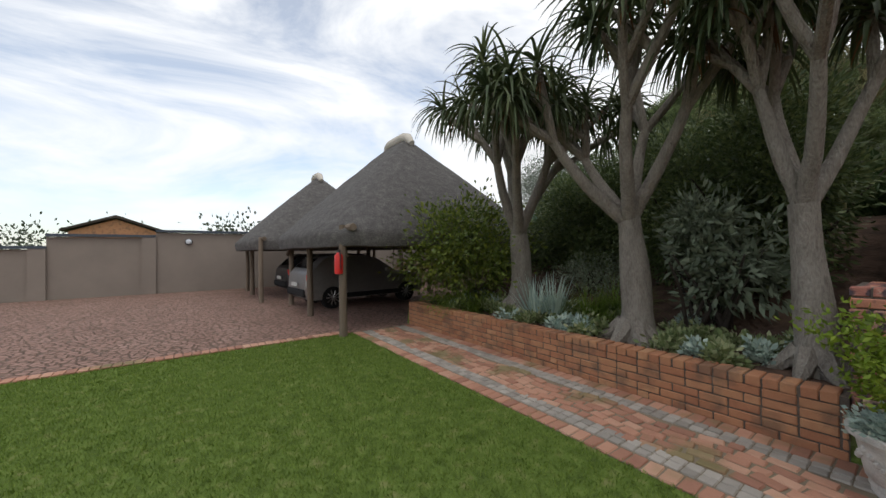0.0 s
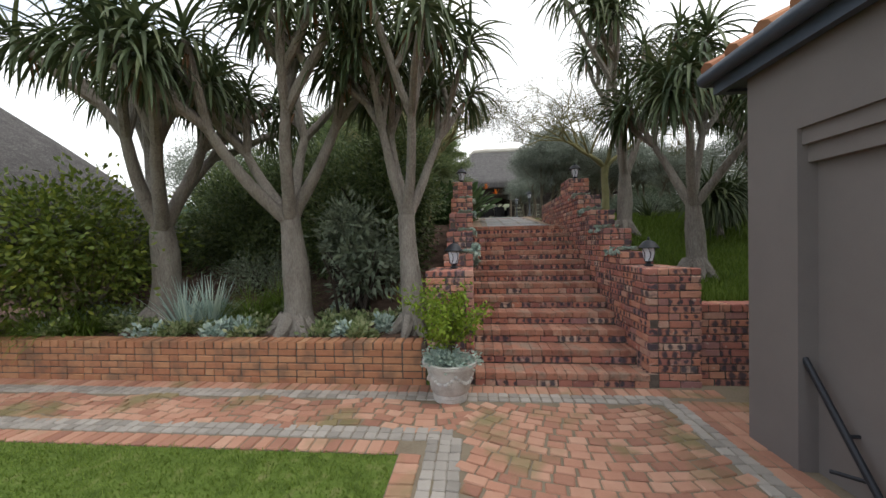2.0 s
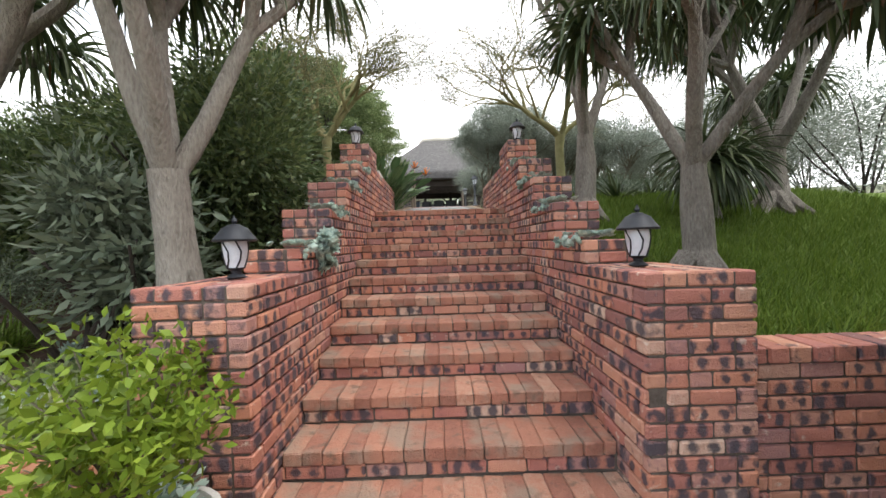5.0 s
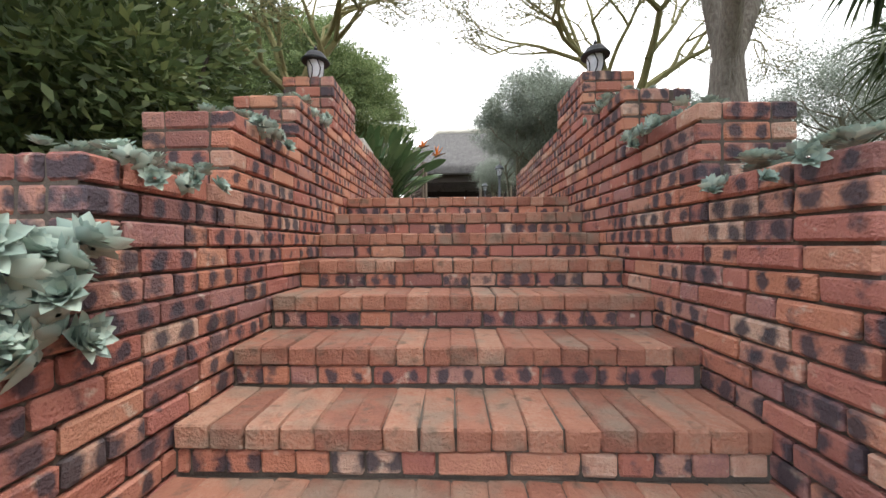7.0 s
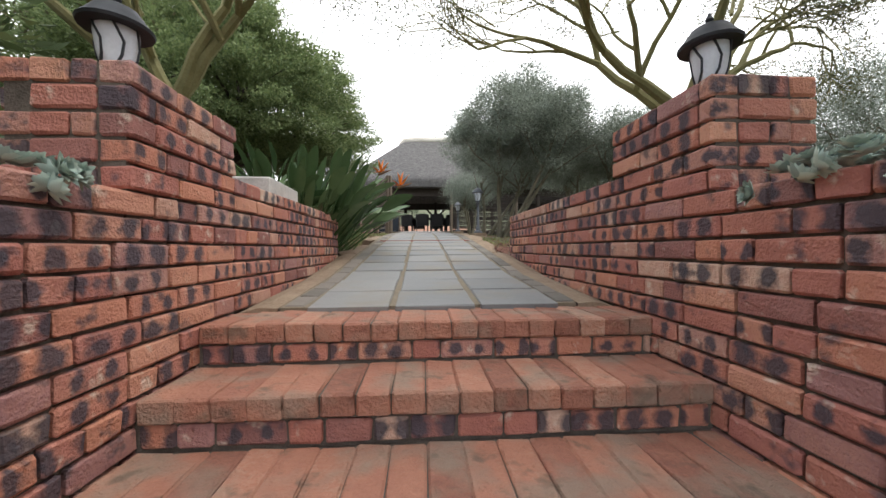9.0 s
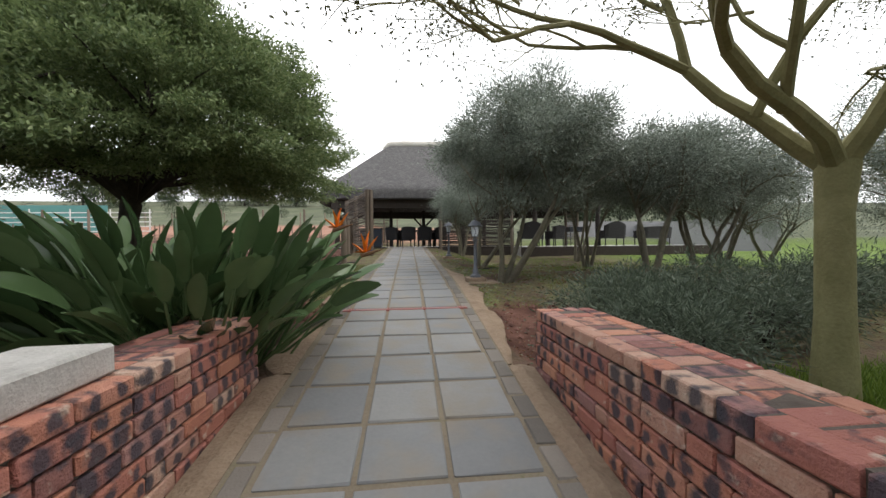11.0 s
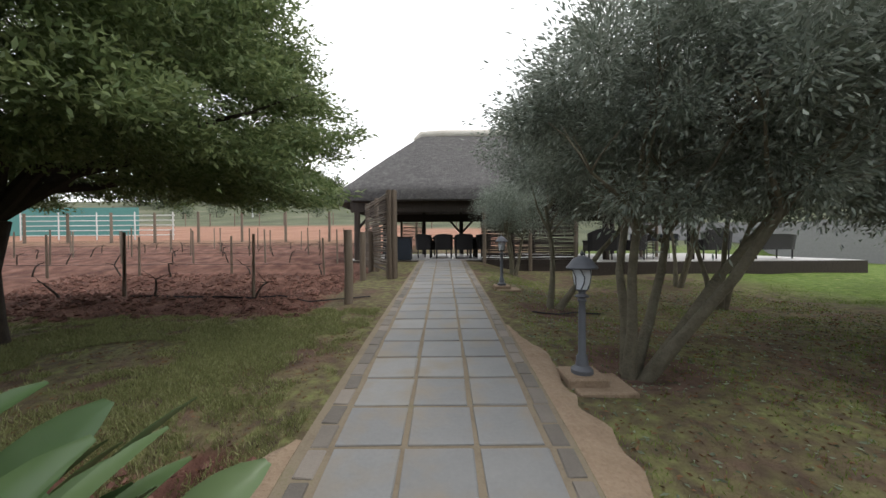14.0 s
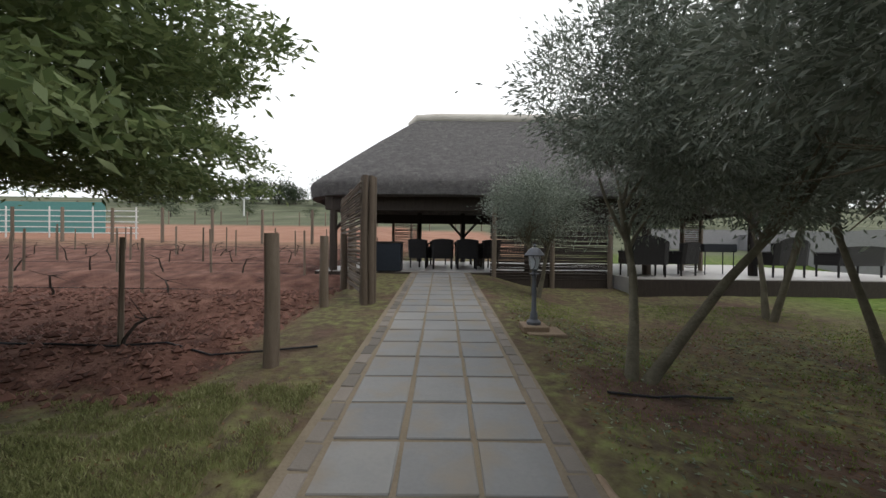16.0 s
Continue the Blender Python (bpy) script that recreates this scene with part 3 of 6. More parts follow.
# drive, court and path beds, each a slab a little proud of the ground
drive = part("road_drive", Shape().box(-19.9, -8.02, -30, 7.8, -0.2, 0.006).box(-19.9, -8.02, -60, -30.01, -0.2, 0.006), drive_cobble)
tagged(drive, "pinkish brown cobbled drive in front of the carports", "drive", kind="structure")
court = part("pavement_court", Shape().box(-8.0, 4.5, 1.36, 2.9, -0.15, 0.008).box(-1.56, 1.7, -9, 1.359, -0.15, 0.008), joint_sand)
tagged(court, "red clay paved court with grey sett bands", "paving", kind="structure")


# ---------------------------------------------------------------- brick walls
def wall_bricks(face_from, face_to, z0, z1, depth, course=0.083, length=0.232, inset=0.0, cap=False, seed=0, odd=0, cuts=(1, 1, 1, 0.5, 1, 0.5, 0.75)):
    """Bricks of a wall's face from one plan point to another: rows of (cx, cy, cz, lx, ly, lz, turn)."""
    r = random.Random(seed)
    dx, dy = face_to[0] - face_from[0], face_to[1] - face_from[1]
    run = math.hypot(dx, dy)
    turn = math.atan2(dy, dx)
    nx, ny = -dy / run, dx / run           # into the wall
    out = []
    rows = int(round((z1 - z0) / course))
    for k in range(rows):
        top = cap and k == rows - 1
        unit_len = 0.116 if top else length
        s = 0.0 if top or (k + odd) % 2 == 0 else -unit_len / 2
        while s < run - 0.015:
            u = unit_len if top else unit_len * r.choice(cuts)
            a, b2 = max(0.0, s), min(run, s + u)
            s += u
            if b2 - a < 0.03:
                continue
            off = r.uniform(-0.003, 0.004) + inset
            m = (a + b2) / 2
            cx = face_from[0] + dx / run * m + nx * (depth / 2 + off)
            cy = face_from[1] + dy / run * m + ny * (depth / 2 + off)
            out.append((cx, cy, z0 + (k + 0.5) * course, b2 - a - 0.010, depth, course - 0.011, turn + r.uniform(-0.008, 0.008)))
    return out


brick_meshes = {}


def lay(bricks, parent, mat, limit=300, near=None, name="brick"):
    """Lays bricks: those nearest a plan point as parts of their own, the rest joined."""
    if near:
        bricks = sorted(bricks, key=lambda q: (q[0] - near[0]) ** 2 + (q[1] - near[1]) ** 2)
    for cx, cy, cz, lx, ly, lz, turn in bricks[:limit]:
        key = (round(lx, 2), round(ly, 2), round(lz, 3), mat.name, R.randrange(3))
        if key not in brick_meshes:
            v, f = brick_data(key[0], key[1], key[2], 0.007)
            v = [tuple(c + R.uniform(-0.0028, 0.0028) for c in p) for p in v]
            one = Shape().add(v, f)
            one.loc = v
            brick_meshes[key] = one.mesh(name, mat)
        ob = new(name, brick_meshes[key])
        ob.matrix_basis = pose(cx, cy, cz, R.uniform(-0.4, 0.4), R.uniform(-0.4, 0.4), math.degrees(turn))
        ob.parent = parent
    if bricks[limit:]:
        s = Shape()
        for q in bricks[limit:]:
            s.brick(*q)
        tagged(part(name + "work", s, mat, parent), "further bricks of the same kind", kind="stuff")


brick_jobs = []      # laid at the end of the file


def stair_wall(side, name):
    """A stepped flank of the stair: a core with bricks on all faces; side is -1 or 1."""
    tops = [(2.75, 3.45, 1.328), (3.45, 4.08, 1.494), (4.08, 4.69, 1.826), (4.69, 5.33, 2.158), (5.33, 5.97, 2.49), (5.97, 6.62, 2.905), (6.62, 8.79, 2.656)]
    inner, outer = HALF * side, 1.36 * side
    s = Shape()
    bricks = []
    for i, (y0, y1, top) in enumerate(tops):
        low = 0.0 if y0 < 6.6 else 1.992
        a, b2 = sorted((inner + 0.022 * side, outer - 0.022 * side))
        if i == 0:
            a, b2 = sorted((inner + 0.022 * side, 1.50 * side))
        s.box(a, b2, y0 + 0.012, y1 + (0.0 if i < 6 else -0.012), low - 0.1, top - 0.012)
        lo, hi = sorted((inner, outer if i else 1.52 * side))
        prev = 0.0 if i == 0 else tops[i - 1][2] - 0.083
        lo += 0.102 if side > 0 or i else 0.0
        hi -= 0.102 if side < 0 or i else 0.0
        if i < 6:
            bricks += wall_bricks((lo, y0), (hi, y0), prev, top, 0.10, seed=i + 90)
        if i == 5:
            bricks += wall_bricks((hi, y1), (lo, y1), 2.573, top, 0.10, seed=i + 95)
        if i == 6:
            bricks += wall_bricks((hi, y1), (lo, y1), 1.992, top, 0.10, seed=i + 96)
        # top course between the two faces
        if i == 0:
            bricks += [(side * (1.06 + 0.116 * k), y, top - 0.0415, 0.106, 0.222, 0.072, 0) for k in range(4) for y in (2.97, 3.2, 3.4)]
        else:
            y = y0 + (0.17 if i < 6 else 0.06)
            while y < y1 - (0.15 if i == 6 else 0.0):
                bricks.append((side * 1.16, y, top - 0.046, 0.19, 0.11, 0.072, 0))
                y += 0.116
    for k in range(35):
        z0, z1 = 0.083 * k, 0.083 * (k + 1)
        start = min(t[0] for t in tops[:6] if t[2] > z1 - 0.02)
        end = 8.79 if 1.95 < z0 < 2.6 else 6.62
        stop = end if z0 > 1.9 else min(6.62, 2.9 + (z0 / RISE + 2) * TREAD)
        runs = [((inner, start), (inner, stop))]
        if z0 > 0.4 and (side < 0 or z0 > 0.8):
            runs.append(((outer, end), (outer, start + (0.7 if k < 16 else 0))))
        for p, q in runs:
            if abs(p[1] - q[1]) > 0.1:
                bricks += wall_bricks(*((p, q) if side < 0 else (q, p)), z0, z1, 0.10, seed=k + 20 * side, odd=k)
    core = part(name, s, mortar)
    tagged(core, "stepped red and purple face-brick wall flanking the stair", "brick wall", kind="structure")
    brick_jobs.append((bricks, core, face_brick, 300, (0.3 * side, 6.6)))
    return core


stair_wall(-1, "wall_stair_west")
stair_wall(1, "wall_stair_east")

# raised bed wall and retaining wall beside the stair
bed = part("wall_bed", Shape().box(-8.05, -1.52, 2.712, 2.92, 0, 0.485).box(-8.05, -7.85, 2.93, 7.0, 0, 0.485), mortar)
tagged(bed, "low orange brick wall round the raised planting bed", "brick wall", kind="structure")
bed_bricks = wall_bricks((-8.06, 2.70), (-1.52, 2.70), 0.0, 0.415, 0.10, seed=3, cuts=(1, 1, 1, 1, 1, 0.5))
bed_bricks += [(-8.0 + 0.116 * k + R.uniform(-0.003, 0.003), 2.812, 0.459, 0.104, 0.235, 0.085, R.uniform(-0.02, 0.02)) for k in range(56)]
bed_bricks += wall_bricks((-8.06, 7.0), (-8.06, 2.70), 0.0, 0.498, 0.10, seed=4, cuts=(1, 1, 1, 1, 1, 0.5))
brick_jobs.append((bed_bricks, bed, bed_brick, 300, (-3, 2.7)))
ret = part("wall_retaining", Shape().box(1.52, 9.0, 2.842, 3.05, 0, 0.90), mortar)
tagged(ret, "low red face-brick retaining wall below the grass slope", "brick wall", kind="structure")
ret_bricks = wall_bricks((1.52, 2.83), (5.0, 2.83), 0.0, 0.83, 0.10, seed=6)
ret_bricks += [(1.58 + 0.116 * k, 2.94, 0.873, 0.104, 0.235, 0.085, 0) for k in range(30)]
brick_jobs.append((ret_bricks, ret, face_brick, 250, (1.6, 2.8)))

# ---------------------------------------------------------------- stair
stair = root("staircase", "flight of twelve red brick steps between stepped walls", "stairs", kind="structure")
for k in range(STEPS):
    y = TOP_Y - TREAD * (STEPS - 1 - k)
    z = RISE * (k + 1)
    far = y + TREAD + (0.3 if k < STEPS - 1 else 0.0)
    lo = 1.06 if k == 0 else HALF + 0.01
    st = part("step", Shape().box(-HALF - 0.01, lo, y + 0.016, far, z - RISE - 0.06, z - 0.012), mortar, stair)
    row = []
    x = -HALF + 0.004
    while x < HALF - 0.02:
        w = min(R.choice((0.11, 0.112, 0.115, 0.118)), HALF - x)
        row.append((x + w / 2, y + TREAD / 2 - 0.004, z - 0.041 + R.uniform(-0.003, 0.003), w - 0.004, TREAD + 0.008, 0.078, R.uniform(-0.012, 0.012)))
        x += w
    cut = len(row)
    x = -HALF + 0.004 - (0.11 if k % 2 else 0)
    while x < HALF - 0.02:
        a, b2 = max(-HALF + 0.004, x), min(HALF - 0.002, x + R.choice((0.232, 0.116, 0.116, 0.16)))
        x = b2
        row.append(((a + b2) / 2, y + 0.054 + R.uniform(-0.003, 0.003), z - 0.124, b2 - a - 0.010, 0.10, 0.074, R.uniform(-0.008, 0.008)))
    brick_jobs.append((row[:cut], st, step_brick, 300, None))
    brick_jobs.append((row[cut:], st, face_brick, 300, None))

# ---------------------------------------------------------------- upper path
path = root("pavement_path", "grey slate slab path with brick edging rising to the pavilion", "path", kind="structure")
s = Shape()
ys = [6.62, 7.6, 8.8, 9.9, 11.09, 12.73, 15, 17.2, 19, 20.7]
for x0, x1, dz in ((-0.76, 0.76, -0.008),):
    for a, b2 in zip(ys, ys[1:]):
        s.add([(x0, a, rise_at(a) + dz), (x1, a, rise_at(a) + dz), (x1, b2, rise_at(b2) + dz), (x0, b2, rise_at(b2) + dz),
               (x0, a, rise_at(a) - 0.3), (x1, a, rise_at(a) - 0.3), (x1, b2, rise_at(b2) - 0.3), (x0, b2, rise_at(b2) - 0.3)],
              [(0, 1, 2, 3), (0, 4, 5, 1), (1, 5, 6, 2), (3, 2, 6, 7), (0, 3, 7, 4)])
part("joint_bed", s, joint_sand, path)
s = Shape()


def strip(sh, side, y0, y1, reach, rough):
    """Poured strip along the path: wavy outer rim, uneven top, sloping flank; it tapers at free ends."""
    n = max(4, int((y1 - y0) / 0.07))
    k0 = len(sh.v)
    for k in range(n + 1):
        y = y0 + (y1 - y0) * k / n
        end = min(1.0, 4.0 * k / n, 4.0 * (n - k) / n) if rough else 1.0
        out = 0.765 + (reach - 0.765 + rough * (0.9 * noise.noise((side * 3, y * 1.4, 2)) + 0.45 * noise.noise((side, y * 5, 7)))) * (0.25 + 0.75 * end)
        z = rise_at(y) - 0.006
        lump = 0.02 * rough / 0.1 * noise.noise((y * 6, side, 1))
        for dx, dz in ((0.761, 0.0), (0.5 * (0.761 + out), 0.004 + lump), (out, -0.02 + lump), (out + 0.05 * (rough > 0), -0.35)):
            sh.v.append((side * dx, y, z + dz))
    for k in range(n):
        for m in range(3):
            a = k0 + k * 4 + m
            sh.f.append((a, a + 1, a + 5, a + 4) if side > 0 else (a, a + 4, a + 5, a + 1))
    for k in (0, n):
        a = k0 + k * 4
        p = sh.v[a]
        sh.v.append((p[0], p[1], p[2] - 0.35))
        sh.f.append((a, a + 1, a + 2, a + 3, len(sh.v) - 1))


strip(s, -1, 6.60, 8.8, 0.95, 0.0)
strip(s, 1, 6.60, 8.8, 0.95, 0.0)
strip(s, 1, 8.82, 13.3, 0.98, 0.14)
strip(s, -1, 8.82, 9.75, 1.05, 0.12)
strip(s, -1, 10.45, 11.15, 0.98, 0.08)
part("concrete_strip", s, concrete, path, "sandy rough concrete strip along the path")
SLAB_Y0, SLAB = 11.085 - 0.411 * 11, 0.411
slabs, edging = [], []
for k in range(34):
    y = SLAB_Y0 + SLAB * (k + 0.5)
    if y > 20.4:
        break
    wide = float(np.interp(y, [7, 11], [0.432, 0.395]))
    for c in (-1, 0, 1):
        slabs.append((0.015 + c * wide + R.uniform(-0.006, 0.006), y, rise_at(y) - 0.018, wide - 0.027, 0.387, 0.04, R.uniform(-0.012, 0.012), math.atan2(rise_at(y + 0.2) - rise_at(y - 0.2), 0.4)))
y = 6.75
while y < 20.4:
    for sx in (-1, 1):
        edging.append((0.015 + sx * float(np.interp(y, [7, 11], [0.705, 0.665])) + R.uniform(-0.008, 0.008), y, rise_at(y) - 0.026, 0.106, 0.205, 0.05, R.uniform(-0.04, 0.04), math.atan2(rise_at(y + 0.2) - rise_at(y - 0.2), 0.4)))
    y += 0.222
piece_jobs = [(slabs, path, slate, "slab"), (edging, path, path_edge, "edging_brick")]
# red channel drain across the path
drain = root("channel_drain", "red plastic grated channel drain across the slab path", "drain")
y = 10.24
z = rise_at(y) + 0.004
part("frame", Shape().box(-0.66, 0.69, y - 0.055, y - 0.04, z - 0.03, z).box(-0.66, 0.69, y + 0.04, y + 0.055, z - 0.03, z), drain_red, drain)
for k in range(45):
    x = -0.65 + 0.03 * k
    part("grate_bar", Shape().box(x, x + 0.014, y - 0.04, y + 0.04, z - 0.02, z - 0.001), drain_red, drain)

# ---------------------------------------------------------------- house corner
hw = Shape()
hw.box(1.27, 1.75, 1.31, 1.75, -0.3, 2.92)                         # corner strip
hw.box(1.40, 1.70, 0.38, 1.31, -0.3, 2.15).box(1.40, 1.70, -0.60, 0.38, -0.3, 1.08).box(1.40, 1.70, -0.60, 0.38, 1.94, 2.15)
hw.box(1.40, 1.70, -9.0, -0.60, -0.3, 2.15)
hw.box(1.34, 1.70, -9.0, 1.31, 2.15, 2.27).box(1.30, 1.70, -9.0, 1.31, 2.27, 2.38).box(1.27, 1.70, -9.0, 1.31, 2.38, 2.92)
hw.box(1.75, 7.0, 1.45, 1.75, -0.3, 2.92)
house = part("wall_house", hw, wall_paint)
tagged(house, "taupe plastered house wall with a recessed stepped panel", "house wall", kind="structure")
roof = root("house_roof", "house eave with slate-blue fascia, gutter and tiled edge", "roof", kind="structure")
part("fascia", Shape().box(1.17, 1.23, -9, 2.0, 2.90, 3.06).box(1.23, 7, 1.94, 2.0, 2.90, 3.06), slate_paint, roof)
part("soffit", Shape().box(1.23, 1.8, -9, 1.94, 2.925, 2.95).box(1.8, 7, 1.7, 1.94, 2.925, 2.95), slate_paint, roof)
part("gutter", Shape().tube([(1.12, -9, 3.05), (1.12, 2.05, 3.05)], [0.06, 0.06], 10).tube([(1.12, 2.05, 3.05), (7, 2.05, 3.05)], [0.06, 0.06], 10), slate_paint, roof, smooth=True)
s = Shape()
for k in range(18):
    s.tube([(1.13, 2.0 - 0.3 * k, 3.10), (4.6, 2.0 - 0.3 * k, 4.7)], [0.09, 0.09], 8)
s.add([(1.12, 2.05, 3.08), (1.12, -9, 3.08), (5, -9, 4.85), (5, 2.05, 4.85)], [(0, 1, 2, 3)])
part("roof_tiles", s, bed_brick, roof, "terracotta roof tiles")
# window with an open awning sash
win = root("window_1", "open top-hung window with dark frame, louvre blind and slate sill", "window", kind="structure")
fr = Shape()
for y0, y1, z0, z1 in ((0.325, 0.375, 1.13, 1.935), (-0.595, -0.54, 1.13, 1.935), (-0.54, 0.325, 1.88, 1.935), (-0.54, 0.325, 1.13, 1.19), (-0.54, 0.325, 1.50, 1.55)):
    fr.box(1.47, 1.53, y0, y1, z0, z1)
part("window_frame", fr, dark_wood, win)
part("window_sill", Shape().box(1.36, 1.46, -0.62, 0.40, 1.05, 1.115), slate_paint, win)
pane = part("pane", Shape().box(1.495, 1.505, -0.54, 0.325, 1.19, 1.50), dark_glass, win)
sash = Shape()
m = pose(1.45, -0.07, 1.89, 0, 38, 0)
for y0, y1, z0, z1 in ((0.36, 0.40, -0.46, 0), (-0.54, -0.50, -0.46, 0), (-0.50, 0.36, -0.05, 0), (-0.50, 0.36, -0.46, -0.42)):
    sash.box(-0.02, 0.02, y0, y1, z0, z1, m)
part("sash", sash, dark_wood, win, "open awning sash")
part("sash_pane", Shape().box(-0.004, 0.004, -0.50, 0.36, -0.42, -0.05, m), sky_glass, win)
for k in range(7):
    part("louvre", Shape().box(1.56, 1.60, -0.52, 0.31, 1.20 + 0.05 * k, 1.206 + 0.05 * k), white_metal, win)
# added dark sheet close behind the louvres, its colour stands for the unlit room
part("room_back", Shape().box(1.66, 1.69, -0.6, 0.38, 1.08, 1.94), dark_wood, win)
rail = root("handrail", "dark metal handrail leaning down along the house wall", "handrail")
part("rail", Shape().tube([(1.32, 1.36, 0.78), (1.32, 1.32, 0.80), (1.32, 0.80, 0.05), (1.22, 0.62, -0.02)], [0.022] * 4, 8), black_metal, rail, smooth=True)
part("bracket", Shape().tube([(1.40, 1.05, 0.40), (1.32, 1.05, 0.40)], [0.012, 0.012], 6), black_metal, rail)
part("foot_bar", Shape().tube([(1.32, 0.92, 0.20), (1.20, 1.02, 0.20)], [0.014, 0.014], 6), black_metal, rail)
bench = root("stone_bench", "weathered white cement bench beside the house", "bench", (1.14, 0.03, 0))
part("seat", Shape().brick(0, 0, 0.41, 0.42, 0.62, 0.08, 0, 0.02), pot_stone, bench)
for y in (-0.2, 0.2):
    part("leg", Shape().brick(0, y, 0.185, 0.32, 0.12, 0.37, 0, 0.02), pot_stone, bench)

# ---------------------------------------------------------------- boundary wall behind the drive
bw = Shape()
for y0, y1, top in ((-2.4, 9, 2.52), (-5.5, -2.4, 2.3), (-14, -5.5, 1.85)):
    bw.box(-20.2, -19.95, y0, y1, -0.3, top)
    bw.box(-20.25, -19.85, y1 - 0.45, y1, -0.3, top + 0.02)
bw.box(-20.2, -8.2, 8.8, 9.0, -0.3, 2.4).box(-20.2, -19.95, -60, -14, -0.3, 1.75)
bwall = part("wall_boundary", bw, wall_paint_far)
tagged(bwall, "taupe plastered boundary wall with stepped dark coping", "garden wall", kind="structure")
cp = Shape()
for y0, y1, top in ((-2.4, 9, 2.52), (-5.5, -2.4, 2.3), (-14, -5.5, 1.85), (-60, -14, 1.75)):
    cp.box(-20.28, -19.83, y0 + 0.002, y1, top + 0.022, top + 0.12)
part("coping", cp, slate_paint, bwall)
blk = root("bulkhead_light", "small round white bulkhead light on the boundary wall", "light", (-19.93, -1.3, 2.15))
part("base", Shape().tube([(0, 0, 0), (0.05, 0, 0)], [0.14, 0.14], 16), black_metal, blk)
part("lens", Shape().tube([(0.05, 0, 0), (0.10, 0, 0)], [0.11, 0.06], 16), frosted, blk)


# ---------------------------------------------------------------- thatched roofs
def thatch_roof(name, label, x0, x1, y0, y1, eave, rx0, rx1, ry, top, thick=0.26):
    """A hipped thatch roof with a rounded eave and a cement ridge."""
    ob = root(name, label, "thatched roof")
    n = 22
    ring = []
    for k in range(4 * n):
        s, t = divmod(k, n)
        t = t / n
        a = [(x0 + (x1 - x0) * t, y0), (x1, y0 + (y1 - y0) * t), (x1 - (x1 - x0) * t, y1), (x0, y1 - (y1 - y0) * t)][s]
        cx, cy, hx, hy = (x0 + x1) / 2, (y0 + y1) / 2, (x1 - x0) / 2, (y1 - y0) / 2
        u, w = (a[0] - cx) / hx, (a[1] - cy) / hy
        q = (abs(u) ** 5 + abs(w) ** 5) ** (1 / 5)
        ring.append((cx + hx * u / q, cy + hy * w / q))
    sh = Shape()
    levels = [(0.0, -thick * 1.1, 0.93), (0.0, -thick, 0.985), (0.0, -0.04, 1.0), (0.012, 0.02, 1.0)] + [(j / 12, 0.0, 1.0) for j in range(1, 13)]
    for f, dz, sc in levels:
        for x, y in ring:
            ex = min(max(x, rx0), rx1)
            px, py = ex + (x - ex) * sc * (1 - f), ry + (y - ry) * sc * (1 - f)
            z = eave + (top - eave) * (f ** 0.93) + dz
            z += 0.025 * noise.noise((px * 2, py * 2, z * 3))
            sh.v.append((px, py, z))
    m = len(ring)
    for j in range(len(levels) - 1):
        for k in range(m):
            sh.f.append((j * m + k, j * m + (k + 1) % m, (j + 1) * m + (k + 1) % m, (j + 1) * m + k))
    # underside
    k0 = len(sh.v)
    for x, y in ring:
        ex = min(max(x, rx0), rx1)
        sh.v.append((ex + (x - ex) * 0.05, ry + (y - ry) * 0.05, top - 0.35))
    for k in range(m):
        sh.f.append((k, k0 + k, k0 + (k + 1) % m, (k + 1) % m))
    part("thatch", sh, thatch, ob, smooth=True)
    cap = Shape()
    pts = [(rx0 - 0.35, ry, top - 0.22), (rx0 - 0.1, ry, top - 0.02)] + [(rx0 + (rx1 - rx0) * t, ry, top + 0.02) for t in (0.1, 0.35, 0.65, 0.9)] + [(rx1 + 0.1, ry, top - 0.02), (rx1 + 0.35, ry, top - 0.22)]
    cap.tube(pts, [0.08, 0.15, 0.17, 0.17, 0.17, 0.17, 0.15, 0.08], 12)
    part("ridge_cap", cap, cap_cement, ob, "pale cement ridge capping", smooth=True)
    return ob


def pole(parent, x, y, z0, z1, r=0.075, mat=None, name="post"):
    j = R.uniform(-0.02, 0.02)
    return part(name, Shape().tube([(x, y, z0), (x + j, y - j, (z0 + z1) / 2), (x, y, z1)], [r * 1.06, r, r * 0.95], 10), mat or pole_wood, parent, smooth=True)


carport = thatch_roof("carport", "thatched carport on round timber poles", -13.6, -7.2, 0.75, 7.0, 2.0, -11.2, -10.2, 3.9, 4.95)
for x, y in ((-7.85, 1.12), (-10.5, 1.22), (-12.95, 1.3), (-7.85, 6.5), (-10.5, 6.5), (-12.95, 6.5), (-7.85, 3.9), (-12.95, 3.9)):
    pole(carport, x, y, 0, 2.15)
for y in (1.2, 6.5):
    part("beam", Shape().tube([(-13.2, y, 2.10), (-7.5, y, 2.10)], [0.07, 0.07], 8), pole_wood, carport)
for x, y, d in ((-7.85, 1.2, -1), (-10.5, 1.2, -1), (-12.95, 1.2, 1), (-10.5, 6.5, 1)):
    part("brace", Shape().tube([(x, y, 1.55), (x + 0.5 * d, y, 2.08)], [0.045, 0.045], 8), pole_wood, carport)
carport2 = thatch_roof("carport", "smaller thatched carport on round timber poles", -19.2, -13.7, 0.2, 6.3, 2.0, -16.9, -16.4, 3.2, 4.85)
for x, y in ((-14.04, 0.62), (-16.6, 0.7), (-18.5, 0.75), (-14.0, 5.8), (-16.6, 5.8), (-18.5, 5.8)):
    pole(carport2, x, y, 0, 2.15)
part("beam", Shape().tube([(-18.9, 0.68, 2.10), (-13.8, 0.68, 2.10)], [0.07, 0.07], 8), pole_wood, carport2)


